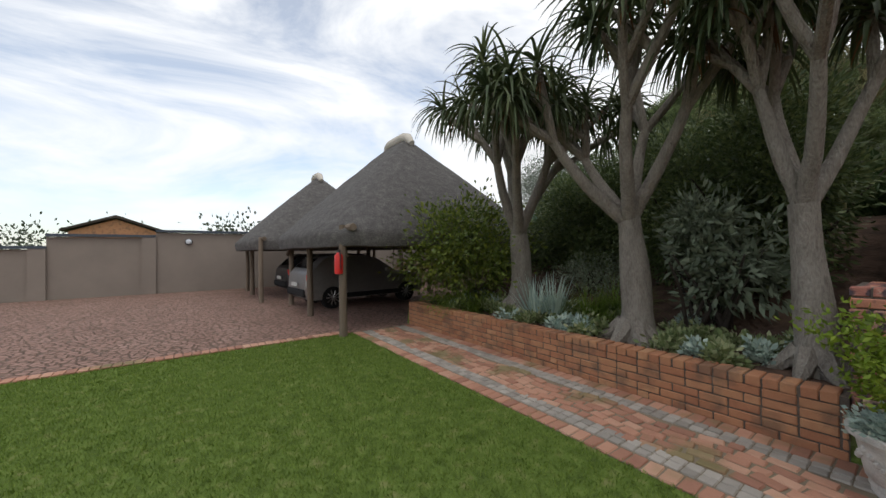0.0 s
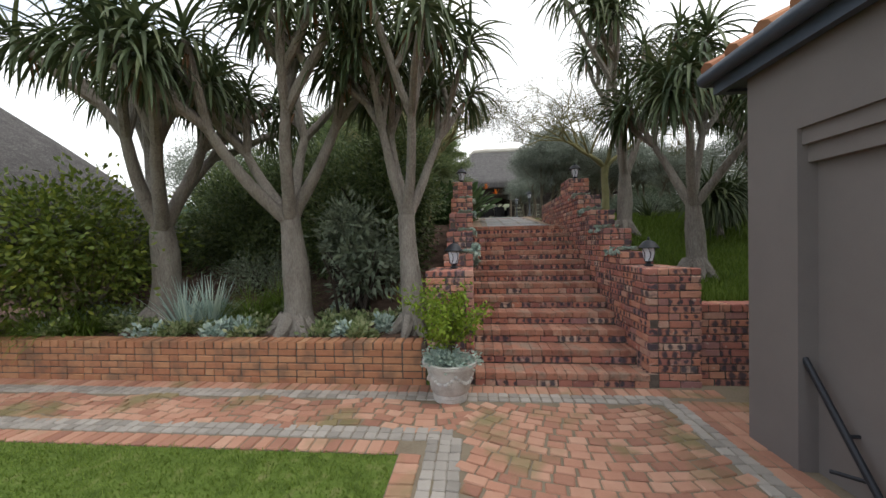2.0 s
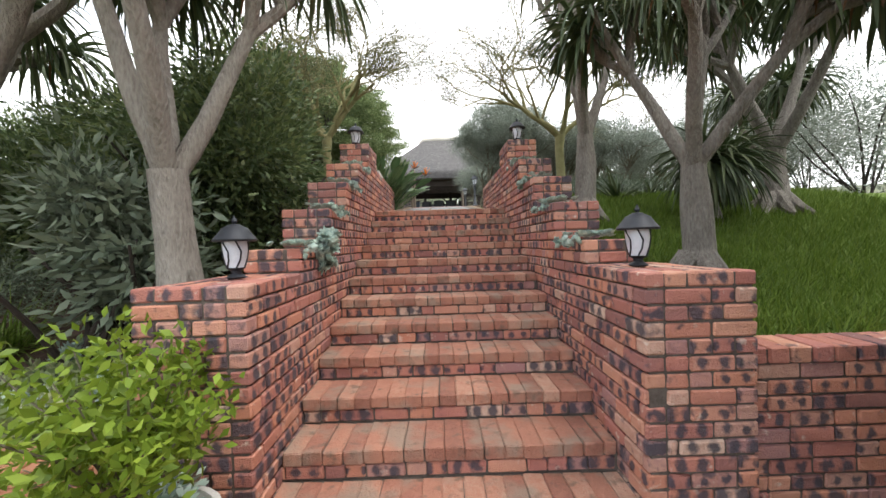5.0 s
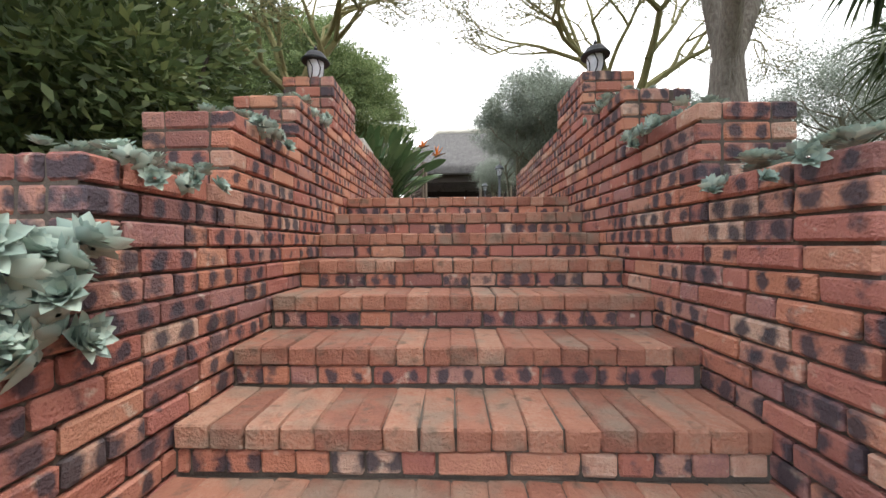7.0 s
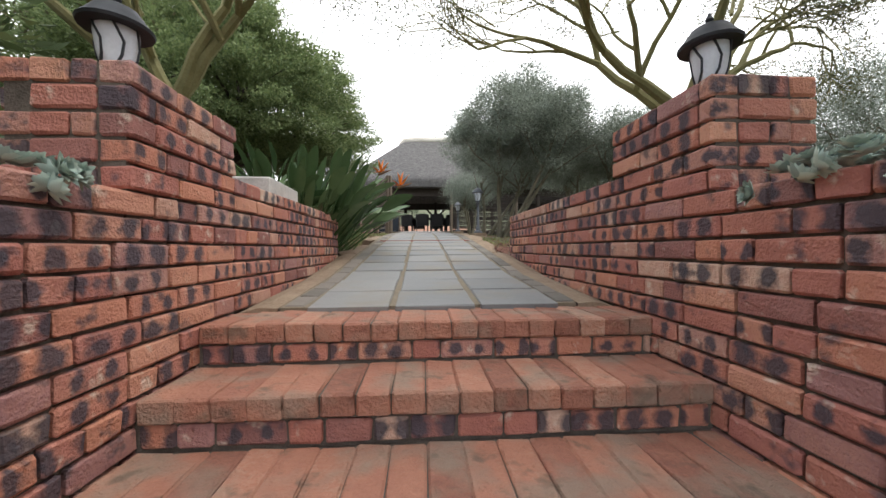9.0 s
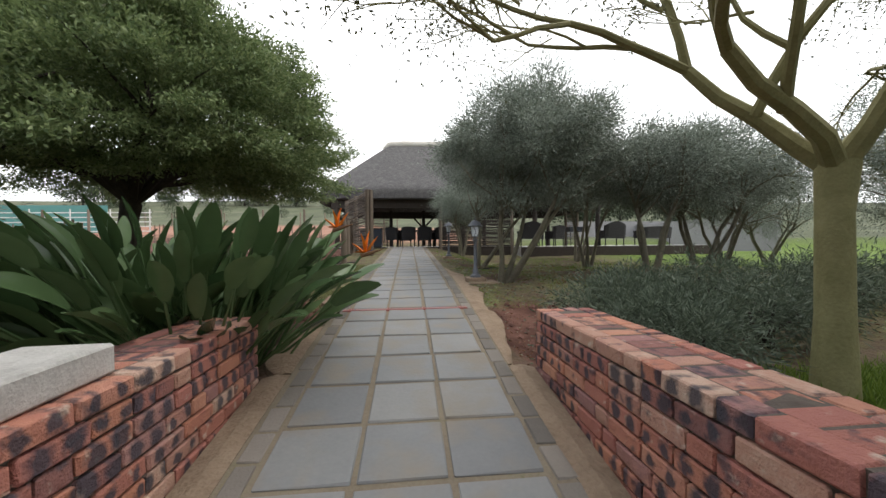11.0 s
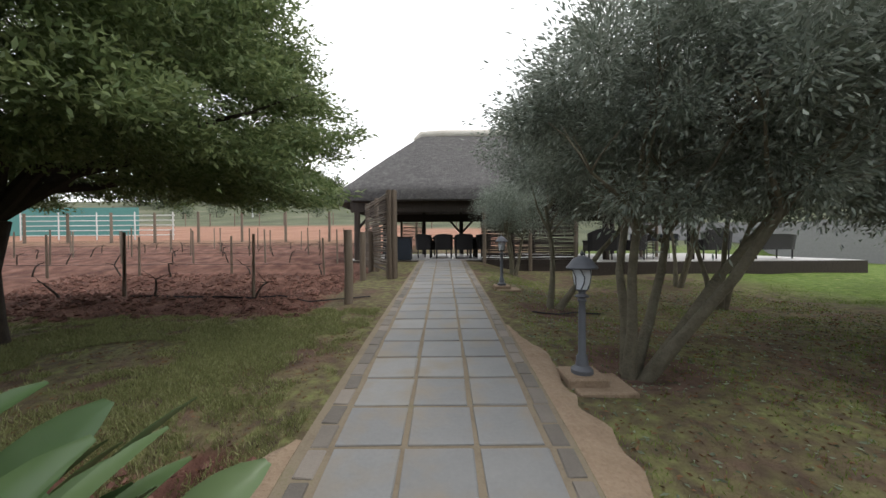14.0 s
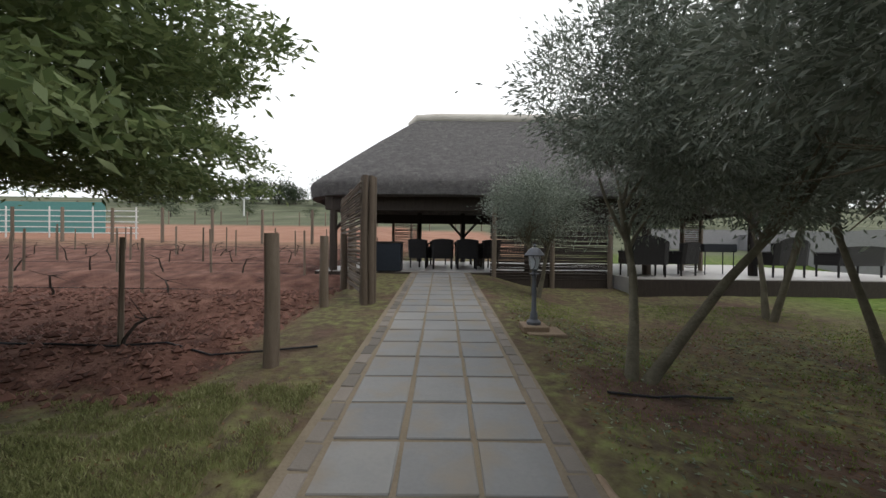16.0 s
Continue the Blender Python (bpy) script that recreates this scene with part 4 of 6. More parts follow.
def car(name, label, at, turn, paint):
    ob = root(name, label, "car", at, turn)
    L, W = 4.1, 1.72
    # side outline from the rear (x = 0) to the nose
    low = [(0.0, 0.45), (0.02, 0.75), (0.05, 1.0), (0.12, 1.12), (0.5, 1.48), (0.9, 1.56), (1.9, 1.55), (2.35, 1.42), (2.95, 1.03), (3.75, 0.92), (4.02, 0.75), (4.1, 0.45), (3.95, 0.28), (0.15, 0.28)]
    s = Shape()
    for w, k in ((-0.5, 0.94), (-0.43, 1.0), (0.43, 1.0), (0.5, 0.94)):
        for x, z in low:
            tuck = 0.86 if z > 1.05 else 1.0
            s.v.append((2.05 + (x - 2.05) * k, w * W * tuck, 0.28 + (z - 0.28) * (0.98 if k < 1 else 1)))
    n = len(low)
    for j in range(3):
        for i in range(n):
            s.f.append((j * n + i, j * n + (i + 1) % n, (j + 1) * n + (i + 1) % n, (j + 1) * n + i))
    s.f += [tuple(range(n))[::-1], tuple(3 * n + i for i in range(n))]
    body = part("body", s, paint, ob, smooth=True)
    for sy in (-1, 1):
        y = sy * W * 0.436
        part("window", Shape().add([(0.62, y, 1.14), (2.75, y, 1.10), (2.25, y * 0.985, 1.40), (0.85, y * 0.985, 1.44)], [(0, 1, 2, 3) if sy < 0 else (3, 2, 1, 0)]).add(
            [(0.62, y + sy * 0.012, 1.14), (2.75, y + sy * 0.012, 1.10), (2.25, y * 0.985 + sy * 0.012, 1.40), (0.85, y * 0.985 + sy * 0.012, 1.44)], [(0, 1, 2, 3) if sy < 0 else (3, 2, 1, 0)]), dark_glass, ob)
        part("tail_light", Shape().brick(0.12, sy * 0.70, 0.92, 0.14, 0.24, 0.20, 0, 0.03), red_paint, ob)
        part("door_mirror", Shape().brick(2.55, sy * 0.94, 1.08, 0.12, 0.16, 0.11, 0, 0.03), paint, ob)
        part("sill_cladding", Shape().brick(2.05, sy * 0.82, 0.36, 2.2, 0.10, 0.16, 0, 0.02), rubber, ob)
        for x in (0.78, 3.3):
            wheel = part("wheel", Shape().tube([(x, sy * 0.66, 0.32), (x, sy * 0.865, 0.32)], [0.32, 0.32], 24), rubber, ob)
            part("tyre", Shape().tube([(x, sy * 0.70, 0.32), (x, sy * 0.875, 0.32)], [0.325, 0.30], 24), rubber, wheel)
            rim = Shape().tube([(x, sy * 0.876, 0.32), (x, sy * 0.884, 0.32)], [0.06, 0.06], 12)
            for k in range(10):
                a = 2 * math.pi * k / 10
                rim.tube([(x, sy * 0.882, 0.32), (x + 0.21 * math.cos(a), sy * 0.882, 0.32 + 0.21 * math.sin(a))], [0.016, 0.02], 5)
            part("rim", rim, paint_silver, wheel, "alloy rim")
    part("rear_window", Shape().add([(0.20, -0.58, 1.17), (0.20, 0.58, 1.17), (0.48, 0.52, 1.45), (0.48, -0.52, 1.45), (0.17, -0.58, 1.18), (0.17, 0.58, 1.18), (0.45, 0.52, 1.46), (0.45, -0.52, 1.46)], [(4, 7, 6, 5), (0, 1, 2, 3)]), dark_glass, ob)
    part("bumper", Shape().brick(0.03, 0, 0.48, 0.14, 1.5, 0.22, 0, 0.04), rubber, ob)
    part("number_plate", Shape().box(-0.05, -0.03, -0.24, 0.24, 0.66, 0.77), white_metal, ob)
    for sy in (-1, 1):
        part("roof_rail", Shape().tube([(0.7, sy * 0.62, 1.56), (2.1, sy * 0.62, 1.57)], [0.018, 0.018], 6), black_metal, ob)
    return ob


car("car", "silver hatchback with black cladding parked under the thatched carport", (-12.15, 1.25, 0), 94, paint_silver)
car("car", "dark hatchback parked beneath the far carport", (-15.6, 1.5, 0), 94, plain("dark_car_paint", (0.05, 0.05, 0.055), 0.3, 0.5))
ext = root("fire_extinguisher", "red fire extinguisher hung on a carport pole", "extinguisher", (-7.80, 1.02, 1.2))
part("cylinder", Shape().lathe([(0.02, 0), (0.08, 0.02), (0.08, 0.36), (0.03, 0.42)], sides=14), red_paint, ext, smooth=True)
part("valve", Shape().box(-0.02, 0.06, -0.015, 0.015, 0.42, 0.47), black_metal, ext)
part("hose", Shape().tube([(0.05, 0, 0.45), (0.12, 0, 0.3), (0.1, 0, 0.1)], [0.012] * 3, 6), black_metal, ext)
far_house = root("house", "distant low brick house with a dark gabled roof beyond the wall", "house", (-30, -4.6, 0))
part("wall", Shape().box(-2, 2, -1.9, 1.9, 0, 2.9), bed_brick, far_house)
part("roof", Shape().add([(-2.2, -2.2, 2.9), (2.2, -2.2, 2.9), (2.2, 0, 3.7), (-2.2, 0, 3.7), (2.2, 2.2, 2.9), (-2.2, 2.2, 2.9), (-2.2, -2.2, 3.02), (2.2, -2.2, 3.02), (2.2, 0, 3.85), (-2.2, 0, 3.85), (2.2, 2.2, 3.02), (-2.2, 2.2, 3.02)],
     [(0, 3, 2, 1), (3, 5, 4, 2), (6, 7, 8, 9), (9, 8, 10, 11), (0, 1, 7, 6), (1, 2, 8, 7), (2, 4, 10, 8), (4, 5, 11, 10), (5, 3, 9, 11), (3, 0, 6, 9)]), dark_wood, far_house)
part("gable", Shape().add([(2, -1.9, 2.9), (2, 1.9, 2.9), (2, 0, 3.62)], [(0, 1, 2)]), bed_brick, far_house)

# ---------------------------------------------------------------- pavilion
FLOOR = 3.09
pav = thatch_roof("pavilion", "open thatched pavilion on dark poles beside a terrace", -3.8, 8.8, 20.3, 27.2, 5.35, -0.75, 6.0, 23.6, 8.0, 0.34)
for x, y in ((-2.8, 20.9), (0.9, 26.4), (2.3, 20.9), (5.4, 20.9), (8.2, 20.9), (-2.8, 26.4), (4.4, 26.4), (8.2, 26.4), (-0.9, 26.4)):
    pole(pav, x, y, FLOOR - 0.2, 5.1, 0.10, dark_wood)
for y in (20.9, 26.4):
    part("beam", Shape().box(-3.0, 8.4, y - 0.08, y + 0.08, 4.66, 5.02), dark_wood, pav)
for x in (-2.8, 8.2):
    part("beam", Shape().box(x - 0.08, x + 0.08, 20.99, 26.3, 4.66, 5.02), dark_wood, pav)
for x, y, d in ((-2.8, 20.9, 1), (2.3, 20.9, -1), (0.9, 26.4, -1), (0.9, 26.4, 1)):
    part("brace", Shape().tube([(x, y, 4.1), (x + 0.55 * d, y, 4.7)], [0.05, 0.05], 8), dark_wood, pav)
fl = part("floor_pavilion", Shape().box(-3.2, 4.4, 20.72, 27, 2.6, FLOOR).box(4.401, 12.5, 19.7, 27, 2.4, 3.05), tile_floor)
tagged(fl, "pale tiled pavilion floor and terrace with a dark edge", "floor", kind="structure")

edge = part("trim_terrace", Shape().box(4.38, 12.5, 19.62, 19.69, 2.4, 3.03).box(-3.2, 4.37, 20.66, 20.71, 2.5, 3.07), dark_wood)
tagged(edge, "dark timber edge of the raised terrace", "edge", kind="structure")


def stick_screen(name, label, x0, y0, x1, y1, z0, z1, posts=2, step=0.055, mat=None):
    ob = root(name, label, "screen")
    run = math.hypot(x1 - x0, y1 - y0)
    for k in range(posts):
        t = k / (posts - 1)
        pole(ob, x0 + (x1 - x0) * t, y0 + (y1 - y0) * t, z0 - 0.15, z1 + 0.06, 0.06)
    nx, ny = -(y1 - y0) / run, (x1 - x0) / run
    z = z0 + 0.08
    while z < z1:
        w = R.uniform(-0.012, 0.012)
        pts = [(x0 + (x1 - x0) * t + nx * (0.06 + R.uniform(-0.01, 0.01)), y0 + (y1 - y0) * t + ny * (0.06 + R.uniform(-0.01, 0.01)), z + w + R.uniform(-0.012, 0.012)) for t in (-0.03, 0.25, 0.5, 0.75, 1.03)]
        part("stick", Shape().tube(pts, [R.uniform(0.014, 0.02)] * 5, 5), mat or stick_wood, ob)
        z += step
    return ob


gate = stick_screen("gate_screen", "open gate panel of horizontal sticks on a cluster of poles", -1.2, 17.2, -2.2, 19.7, 2.95, 4.75, 3, 0.05)
for dx, dy in ((0.0, -0.09), (0.09, -0.04), (0.1, 0.06)):
    pole(gate, -1.16 + dx, 17.18 + dy, 2.75, 4.82, 0.05)
stick_screen("stick_screen", "dark screen of horizontal sticks at the pavilion front", 1.35, 20.6, 4.3, 20.6, 2.85, 4.75, 3, 0.035, dark_wood)
stick_screen("stick_screen", "stick screen at the back of the pavilion", -2.0, 26.45, -0.9, 26.45, FLOOR, 4.66, 2, 0.06)
stick_screen("stick_screen", "narrow stick screen beside the terrace", 7.6, 22.8, 8.2, 22.8, FLOOR, 4.66, 2, 0.06)
cab = root("cabinet", "dark blue-black box cabinet at the pavilion entrance", "cabinet", (-1.45, 20.95, FLOOR))
part("body", Shape().brick(0, 0, 0.36, 0.85, 0.6, 0.72, 0, 0.01), plain("dark_cabinet", (0.02, 0.026, 0.036), 0.5), cab)
part("top", Shape().brick(0, 0, 0.74, 0.9, 0.64, 0.04, 0, 0.008), dark_wood, cab)


def wicker_chair(at, turn, wide=0.62, tall=0.86, round_top=False, name="wicker_chair", label="dark woven wicker armchair at the dining table"):
    ob = root(name, label, "chair", at, turn, group="wicker chairs")
    h = wide / 2
    part("seat", Shape().brick(0, 0, 0.40, wide, 0.56, 0.12, 0, 0.03), wicker, ob)
    b = Shape()
    n = 8
    for k in range(n + 1):
        u = -1 + 2 * k / n
        top = tall - (0.16 if round_top else 0.04) * u * u
        y = 0.26 + (0.05 if abs(u) < 0.9 else 0.0)
        for yy, z in ((y, 0.30), (y + 0.06, top), (y - 0.05, top), (y - 0.06, 0.30)):
            b.v.append((u * h, yy, z))
    for k in range(n):
        for j in range(4):
            b.f.append((k * 4 + j, k * 4 + (j + 1) % 4, k * 4 + 4 + (j + 1) % 4, k * 4 + 4 + j))
    b.f += [(0, 1, 2, 3), tuple(n * 4 + j for j in (3, 2, 1, 0))]
    part("backrest", b, wicker, ob)
    for sx in (-1, 1):
        part("armrest", Shape().brick(sx * (h - 0.03), 0.0, 0.60, 0.09, 0.58, 0.08, 0, 0.03), wicker, ob)
        part("side_panel", Shape().brick(sx * (h - 0.03), 0.0, 0.44, 0.05, 0.54, 0.28, 0, 0.015), wicker, ob)
        for sy in (-1, 1):
            part("leg", Shape().tube([(sx * (h - 0.05), sy * 0.23, 0), (sx * (h - 0.05), sy * 0.23, 0.36)], [0.022, 0.026], 8), wicker, ob)
    return ob


wc = wicker_chair((-0.55, 22.2, FLOOR), 150)
for x, y, t in ((0.05, 21.9, 180), (0.75, 21.9, 180), (1.35, 22.2, 210), (-0.1, 24.2, 0), (0.8, 24.2, 0)):
    copy_thing(wc, pose(x, y, FLOOR, 0, 0, t))
table = root("dining_table", "dark dining table under the thatched pavilion roof", "table", (0.4, 23.0, FLOOR))
part("tabletop", Shape().brick(0, 0, 0.73, 1.9, 1.0, 0.05, 0, 0.01), dark_wood, table)
for sx in (-0.85, 0.85):
    for sy in (-0.42, 0.42):
        part("leg", Shape().box(sx - 0.04, sx + 0.04, sy - 0.04, sy + 0.04, 0, 0.705), dark_wood, table)
tw = wicker_chair((8.6, 20.6, 3.05), 185, 0.95, 1.0, True, "wicker_armchair", "large dark wicker armchair with rounded back on the terrace")
copy_thing(tw, pose(5.0, 20.4, 3.05, 0, 0, 175))
sofa = wicker_chair((10.6, 20.8, 3.05), 190, 1.5, 0.8, False, "wicker_sofa", "dark wicker sofa standing on the terrace")
copy_thing(wc, pose(6.2, 20.8, 3.05, 0, 0, 200))
braai = root("braai_stand", "black barbecue trough on thin legs on the terrace", "barbecue", (7.4, 21.2, 3.05))
part("trough", Shape().brick(0, 0, 0.72, 0.9, 0.45, 0.22, 0, 0.02), black_metal, braai)
for sx in (-0.38, 0.38):
    for sy in (-0.18, 0.18):
        part("leg", Shape().tube([(sx, sy, 0), (sx, sy, 0.62)], [0.014, 0.014], 6), black_metal, braai)
gw = part("wall_far", Shape().box(12.5, 30, 33.0, 33.2, 2.6, 4.9).box(18.0, 18.2, 22, 33, 2.2, 4.6), plain("grey_garden_wall", (0.27, 0.26, 0.26), 0.9))
tagged(gw, "pale grey garden wall behind the terrace", "garden wall", kind="structure")


# ---------------------------------------------------------------- lamps
def lantern(parent, z, s, metal):
    """Lantern head: base, frosted body with curved bars, wide hood and finial."""
    part("neck", Shape().lathe([(0.05 * s, 0), (0.075 * s, 0.01), (0.035 * s, 0.03), (0.035 * s, 0.06 * s), (0.07 * s, 0.085 * s)], (0, 0, z), 14), metal, parent, smooth=True)
    part("globe", Shape().lathe([(0.058 * s, 0.08 * s), (0.078 * s, 0.16 * s), (0.092 * s, 0.26 * s), (0.09 * s, 0.30 * s)], (0, 0, z), 16), frosted, parent, "frosted white glass globe", True)
    hood = part("hood", Shape().lathe([(0.15 * s, 0.285 * s), (0.155 * s, 0.30 * s), (0.125 * s, 0.335 * s), (0.09 * s, 0.385 * s), (0.035 * s, 0.415 * s), (0.012 * s, 0.42 * s)], (0, 0, z), 18), metal, parent, smooth=True)
    part("finial", Shape().lathe([(0.008 * s, 0.415 * s), (0.022 * s, 0.44 * s), (0.012 * s, 0.46 * s), (0.004 * s, 0.48 * s)], (0, 0, z), 10), metal, hood, smooth=True)
    for k in range(6):
        a, c = 2 * math.pi * k / 6, 2 * math.pi * (k + 0.5) / 6
        pts = []
        for t in (0, 0.3, 0.6, 1.0):
            r = (0.066 + 0.032 * t) * s
            b2 = a + (c - a) * math.sin(math.pi * t) * 0.9
            pts.append((r * math.cos(b2), r * math.sin(b2), z + (0.08 + 0.21 * t) * s))
        part("bar", Shape().tube(pts, [0.007 * s] * 4, 5), metal, parent)


def pillar_lamp(x, y, z):
    ob = root("pillar_lamp", "black lantern with frosted glass on a brick pillar", "lamp", (x, y, z), group="pillar lamps")
    lantern(ob, 0.0, 0.75, black_metal)
    return ob


pl = pillar_lamp(1.15, 6.20, 2.905)
for x, y, z in ((-1.18, 6.20, 2.905), (1.13, 3.1, 1.328), (-1.2, 3.1, 1.328)):
    copy_thing(pl, pose(x, y, z))


def post_lamp(x, y):
    z = ground_z(x, y)
    ob = root("garden_lamp", "grey cast-iron garden lamp post on a brick plinth", "lamp", (x, y, z), group="garden lamp posts")
    part("plinth", Shape().brick(0, 0, 0.02, 0.30, 0.30, 0.10, 0, 0.01).brick(0.1, -0.05, -0.02, 0.44, 0.40, 0.06, 0, 0.01), concrete, ob)
    part("column", Shape().lathe([(0.085, 0.07), (0.085, 0.10), (0.05, 0.13), (0.042, 0.20), (0.03, 0.22), (0.027, 0.55), (0.024, 0.62), (0.036, 0.64), (0.022, 0.66)], sides=12), grey_metal, ob, smooth=True)
    lantern(ob, 0.66, 0.78, grey_metal)
    return ob


gl = post_lamp(1.12, 11.95)
copy_thing(gl, pose(1.13, 15.85, ground_z(1.13, 15.85)))

# ---------------------------------------------------------------- flower pot
pot = root("flower_pot", "weathered white cement urn with garlands holding a lime-green shrub", "plant pot", (-1.22, 2.38, 0.01))
part("urn", Shape().lathe([(0.17, 0), (0.18, 0.02), (0.175, 0.05), (0.19, 0.06), (0.185, 0.09), (0.205, 0.11), (0.225, 0.22), (0.245, 0.33), (0.255, 0.36), (0.29, 0.375), (0.295, 0.41), (0.265, 0.415), (0.25, 0.36), (0.05, 0.35)], sides=28), pot_stone, pot, smooth=True)
s = Shape()
for g in range(5):
    a0 = 2 * math.pi * g / 5
    for k in range(9):
        t = k / 8
        a = a0 + t * 2 * math.pi / 5
        z = 0.30 - 0.09 * math.sin(math.pi * t)
        r = 0.238 - (0.30 - z) * 0.12
        s.brick(r * math.cos(a), r * math.sin(a), z, 0.035, 0.04, 0.045 - 0.015 * abs(t - 0.5), a, 0.012)
part("garland", s, pot_stone, pot, "moulded garland relief")
b, w = crown_points(1500, (0, 0, 0.42), (0.27, 0.27, 0.05), 60, 0.03, 0.1)
w[:, 2] = np.abs(w[:, 2]) * 0.6
part("trailing_succulent", leaf_mesh("succulents", b, w, 0.05, 0.028, succulent, 0.1), None, pot, "grey-green trailing succulents")
s = Shape()
twigs = []
for k in range(20):
    a = 2.4 * k + R.uniform(-0.3, 0.3)
    r, top = R.uniform(0.12, 0.50), R.uniform(0.85, 1.3)
    bend = Vector((0.4 * r * math.cos(a), 0.4 * r * math.sin(a), 0.5 * top + 0.18))
    tip = Vector((r * math.cos(a), r * math.sin(a), top - 0.35 * r))
    s.tube([(0.012 * math.cos(a), 0.012 * math.sin(a), 0.36), (0.02 * math.cos(a), 0.02 * math.sin(a), 0.55), bend, tip], [0.010, 0.009, 0.006, 0.002], 5)
    twigs += [bend.lerp(tip, R.uniform(-0.1, 1.05)) for q in range(110)]
part("stem", s, olive_bark, pot)
b = np.array([tuple(p) for p in twigs]) + rng.normal(size=(len(twigs), 3)) * 0.045
w = rng.normal(size=(len(twigs), 3)) + np.array([[0, 0, 0.2]])
part("shrub", leaf_mesh("shrub", b, w, 0.058, 0.027, lime_leaf), None, pot, "bright lime-green shrub")


# ---------------------------------------------------------------- trees
def limb(sh, start, way, length, r0, r1, sway=0.12, steps=4, lift=0.0, sides=8):
    """One bending branch; gives its end and its last direction."""
    p, d = Vector(start), Vector(way).normalized()
    pts, rad = [p.copy()], [r0]
    for k in range(steps):
        d = (d + Vector((R.uniform(-sway, sway), R.uniform(-sway, sway), R.uniform(-sway, sway) + lift))).normalized()
        p = p + d * (length / steps)
        pts.append(p.copy())
        rad.append(r0 + (r1 - r0) * (k + 1) / steps)
    sh.tube(pts, rad, sides)
    return p, d


def spread(d, angle, turn):
    """A direction that leans by angle from d, turned about d."""
    o = d.orthogonal().normalized()
    o.rotate(Matrix.Rotation(turn, 3, d))
    return (d * math.cos(angle) + o * math.sin(angle)).normalized()


def aloe_tree(x, y, fork, top, reach, r, label, z=None, turn=0.0, n_limbs=4, wide=(0.35, 0.75)):
    z = ground_z(x, y) - 0.05 if z is None else z
    R.seed(int(1000 + 37 * x + 11 * y + 100 * turn))
    ob = root("aloe_tree", label, "tree", (x, y, z), group="tree aloes")
    sh = Shape()
    h = fork - z
    pts, rad = [], []
    for k in range(9):
        t = k / 8
        pts.append((0.05 * math.sin(2.5 * t + turn), 0.04 * math.sin(3 * t), h * t))
        rad.append(0.78 * r * (1.55 - 1.5 * t if t < 0.15 else 1.32 - 0.45 * t) * (1 + 0.06 * math.sin(9 * t + x)))
    sh.tube(pts, rad, 14)
    for k in range(7):
        a = 2 * math.pi * k / 7 + R.uniform(-0.2, 0.2)
        sh.tube([(0.5 * r * math.cos(a), 0.5 * r * math.sin(a), 0.25), (1.5 * r * math.cos(a), 1.5 * r * math.sin(a), 0.07), (2.3 * r * math.cos(a), 2.3 * r * math.sin(a), -0.02)], [r * 0.6, r * 0.4, r * 0.14], 7)
    tips = []
    start = Vector(pts[-1]) - Vector((0, 0, 0.08))
    for k in range(n_limbs):
        a = turn + 2 * math.pi * k / n_limbs + R.uniform(-0.25, 0.25)
        lean = R.uniform(*wide)
        d = Vector((math.sin(lean) * math.cos(a), math.sin(lean) * math.sin(a), math.cos(lean)))
        L = (top - fork) * R.uniform(0.52, 0.64)
        e, d = limb(sh, start, d, L, r * 0.46, r * 0.30, 0.08, 5, 0.03, 10)
        for j in range(3):
            d2 = spread(d, R.uniform(0.3, 0.62), turn + 2.1 * j + R.uniform(-0.4, 0.4))
            e2, d3 = limb(sh, e, d2, L * R.uniform(0.5, 0.95) * reach, r * 0.30, r * 0.22, 0.09, 4, 0.05, 8)
            tips.append((e2, d3))
            if R.random() < 0.85:
                d4 = spread(d, R.uniform(0.5, 0.9), R.uniform(0, 6.28))
                e4, d5 = limb(sh, e.lerp(e2, 0.4), d4, L * R.uniform(0.35, 0.6) * reach, r * 0.26, r * 0.2, 0.09, 3, 0.06, 7)
                tips.append((e4, d5))
    part("trunk", sh, aloe_bark, ob, "grey wrinkled forked trunk", True)
    base, way, length, droop = [], [], [], []
    dead_b, dead_w = [], []
    for e, d in tips:
        for k in range(36):
            t = k / 35
            a = k * 2.39996
            lean = 0.35 + 1.35 * t
            w = spread(d, lean, a)
            base.append(e + d * (0.10 - 0.2 * t) + w * 0.02)
            way.append(w)
            length.append(R.uniform(0.55, 0.78) * (0.75 + 0.3 * math.sin(math.pi * min(1, t + 0.15))))
            droop.append(1.7 + 1.4 * t + R.uniform(-0.3, 0.5))
        for k in range(4):
            if R.random() < 0.5:
                w = spread(d, 2.2, R.uniform(0, 6.28))
                dead_b.append(e - d * 0.12)
                dead_w.append(w)
    part("crown", strap_mesh("crown", np.array(base), np.array(way), np.array(length), 0.057, aloe_leaf, np.array(droop), 8), None, ob, "rosettes of long recurved green leaves")
    part("dry_leaves", strap_mesh("dry_leaves", np.array(dead_b), np.array(dead_w), 0.38, 0.035, dead_leaf, 1.8), None, ob, "hanging dry brown leaves")
    return ob


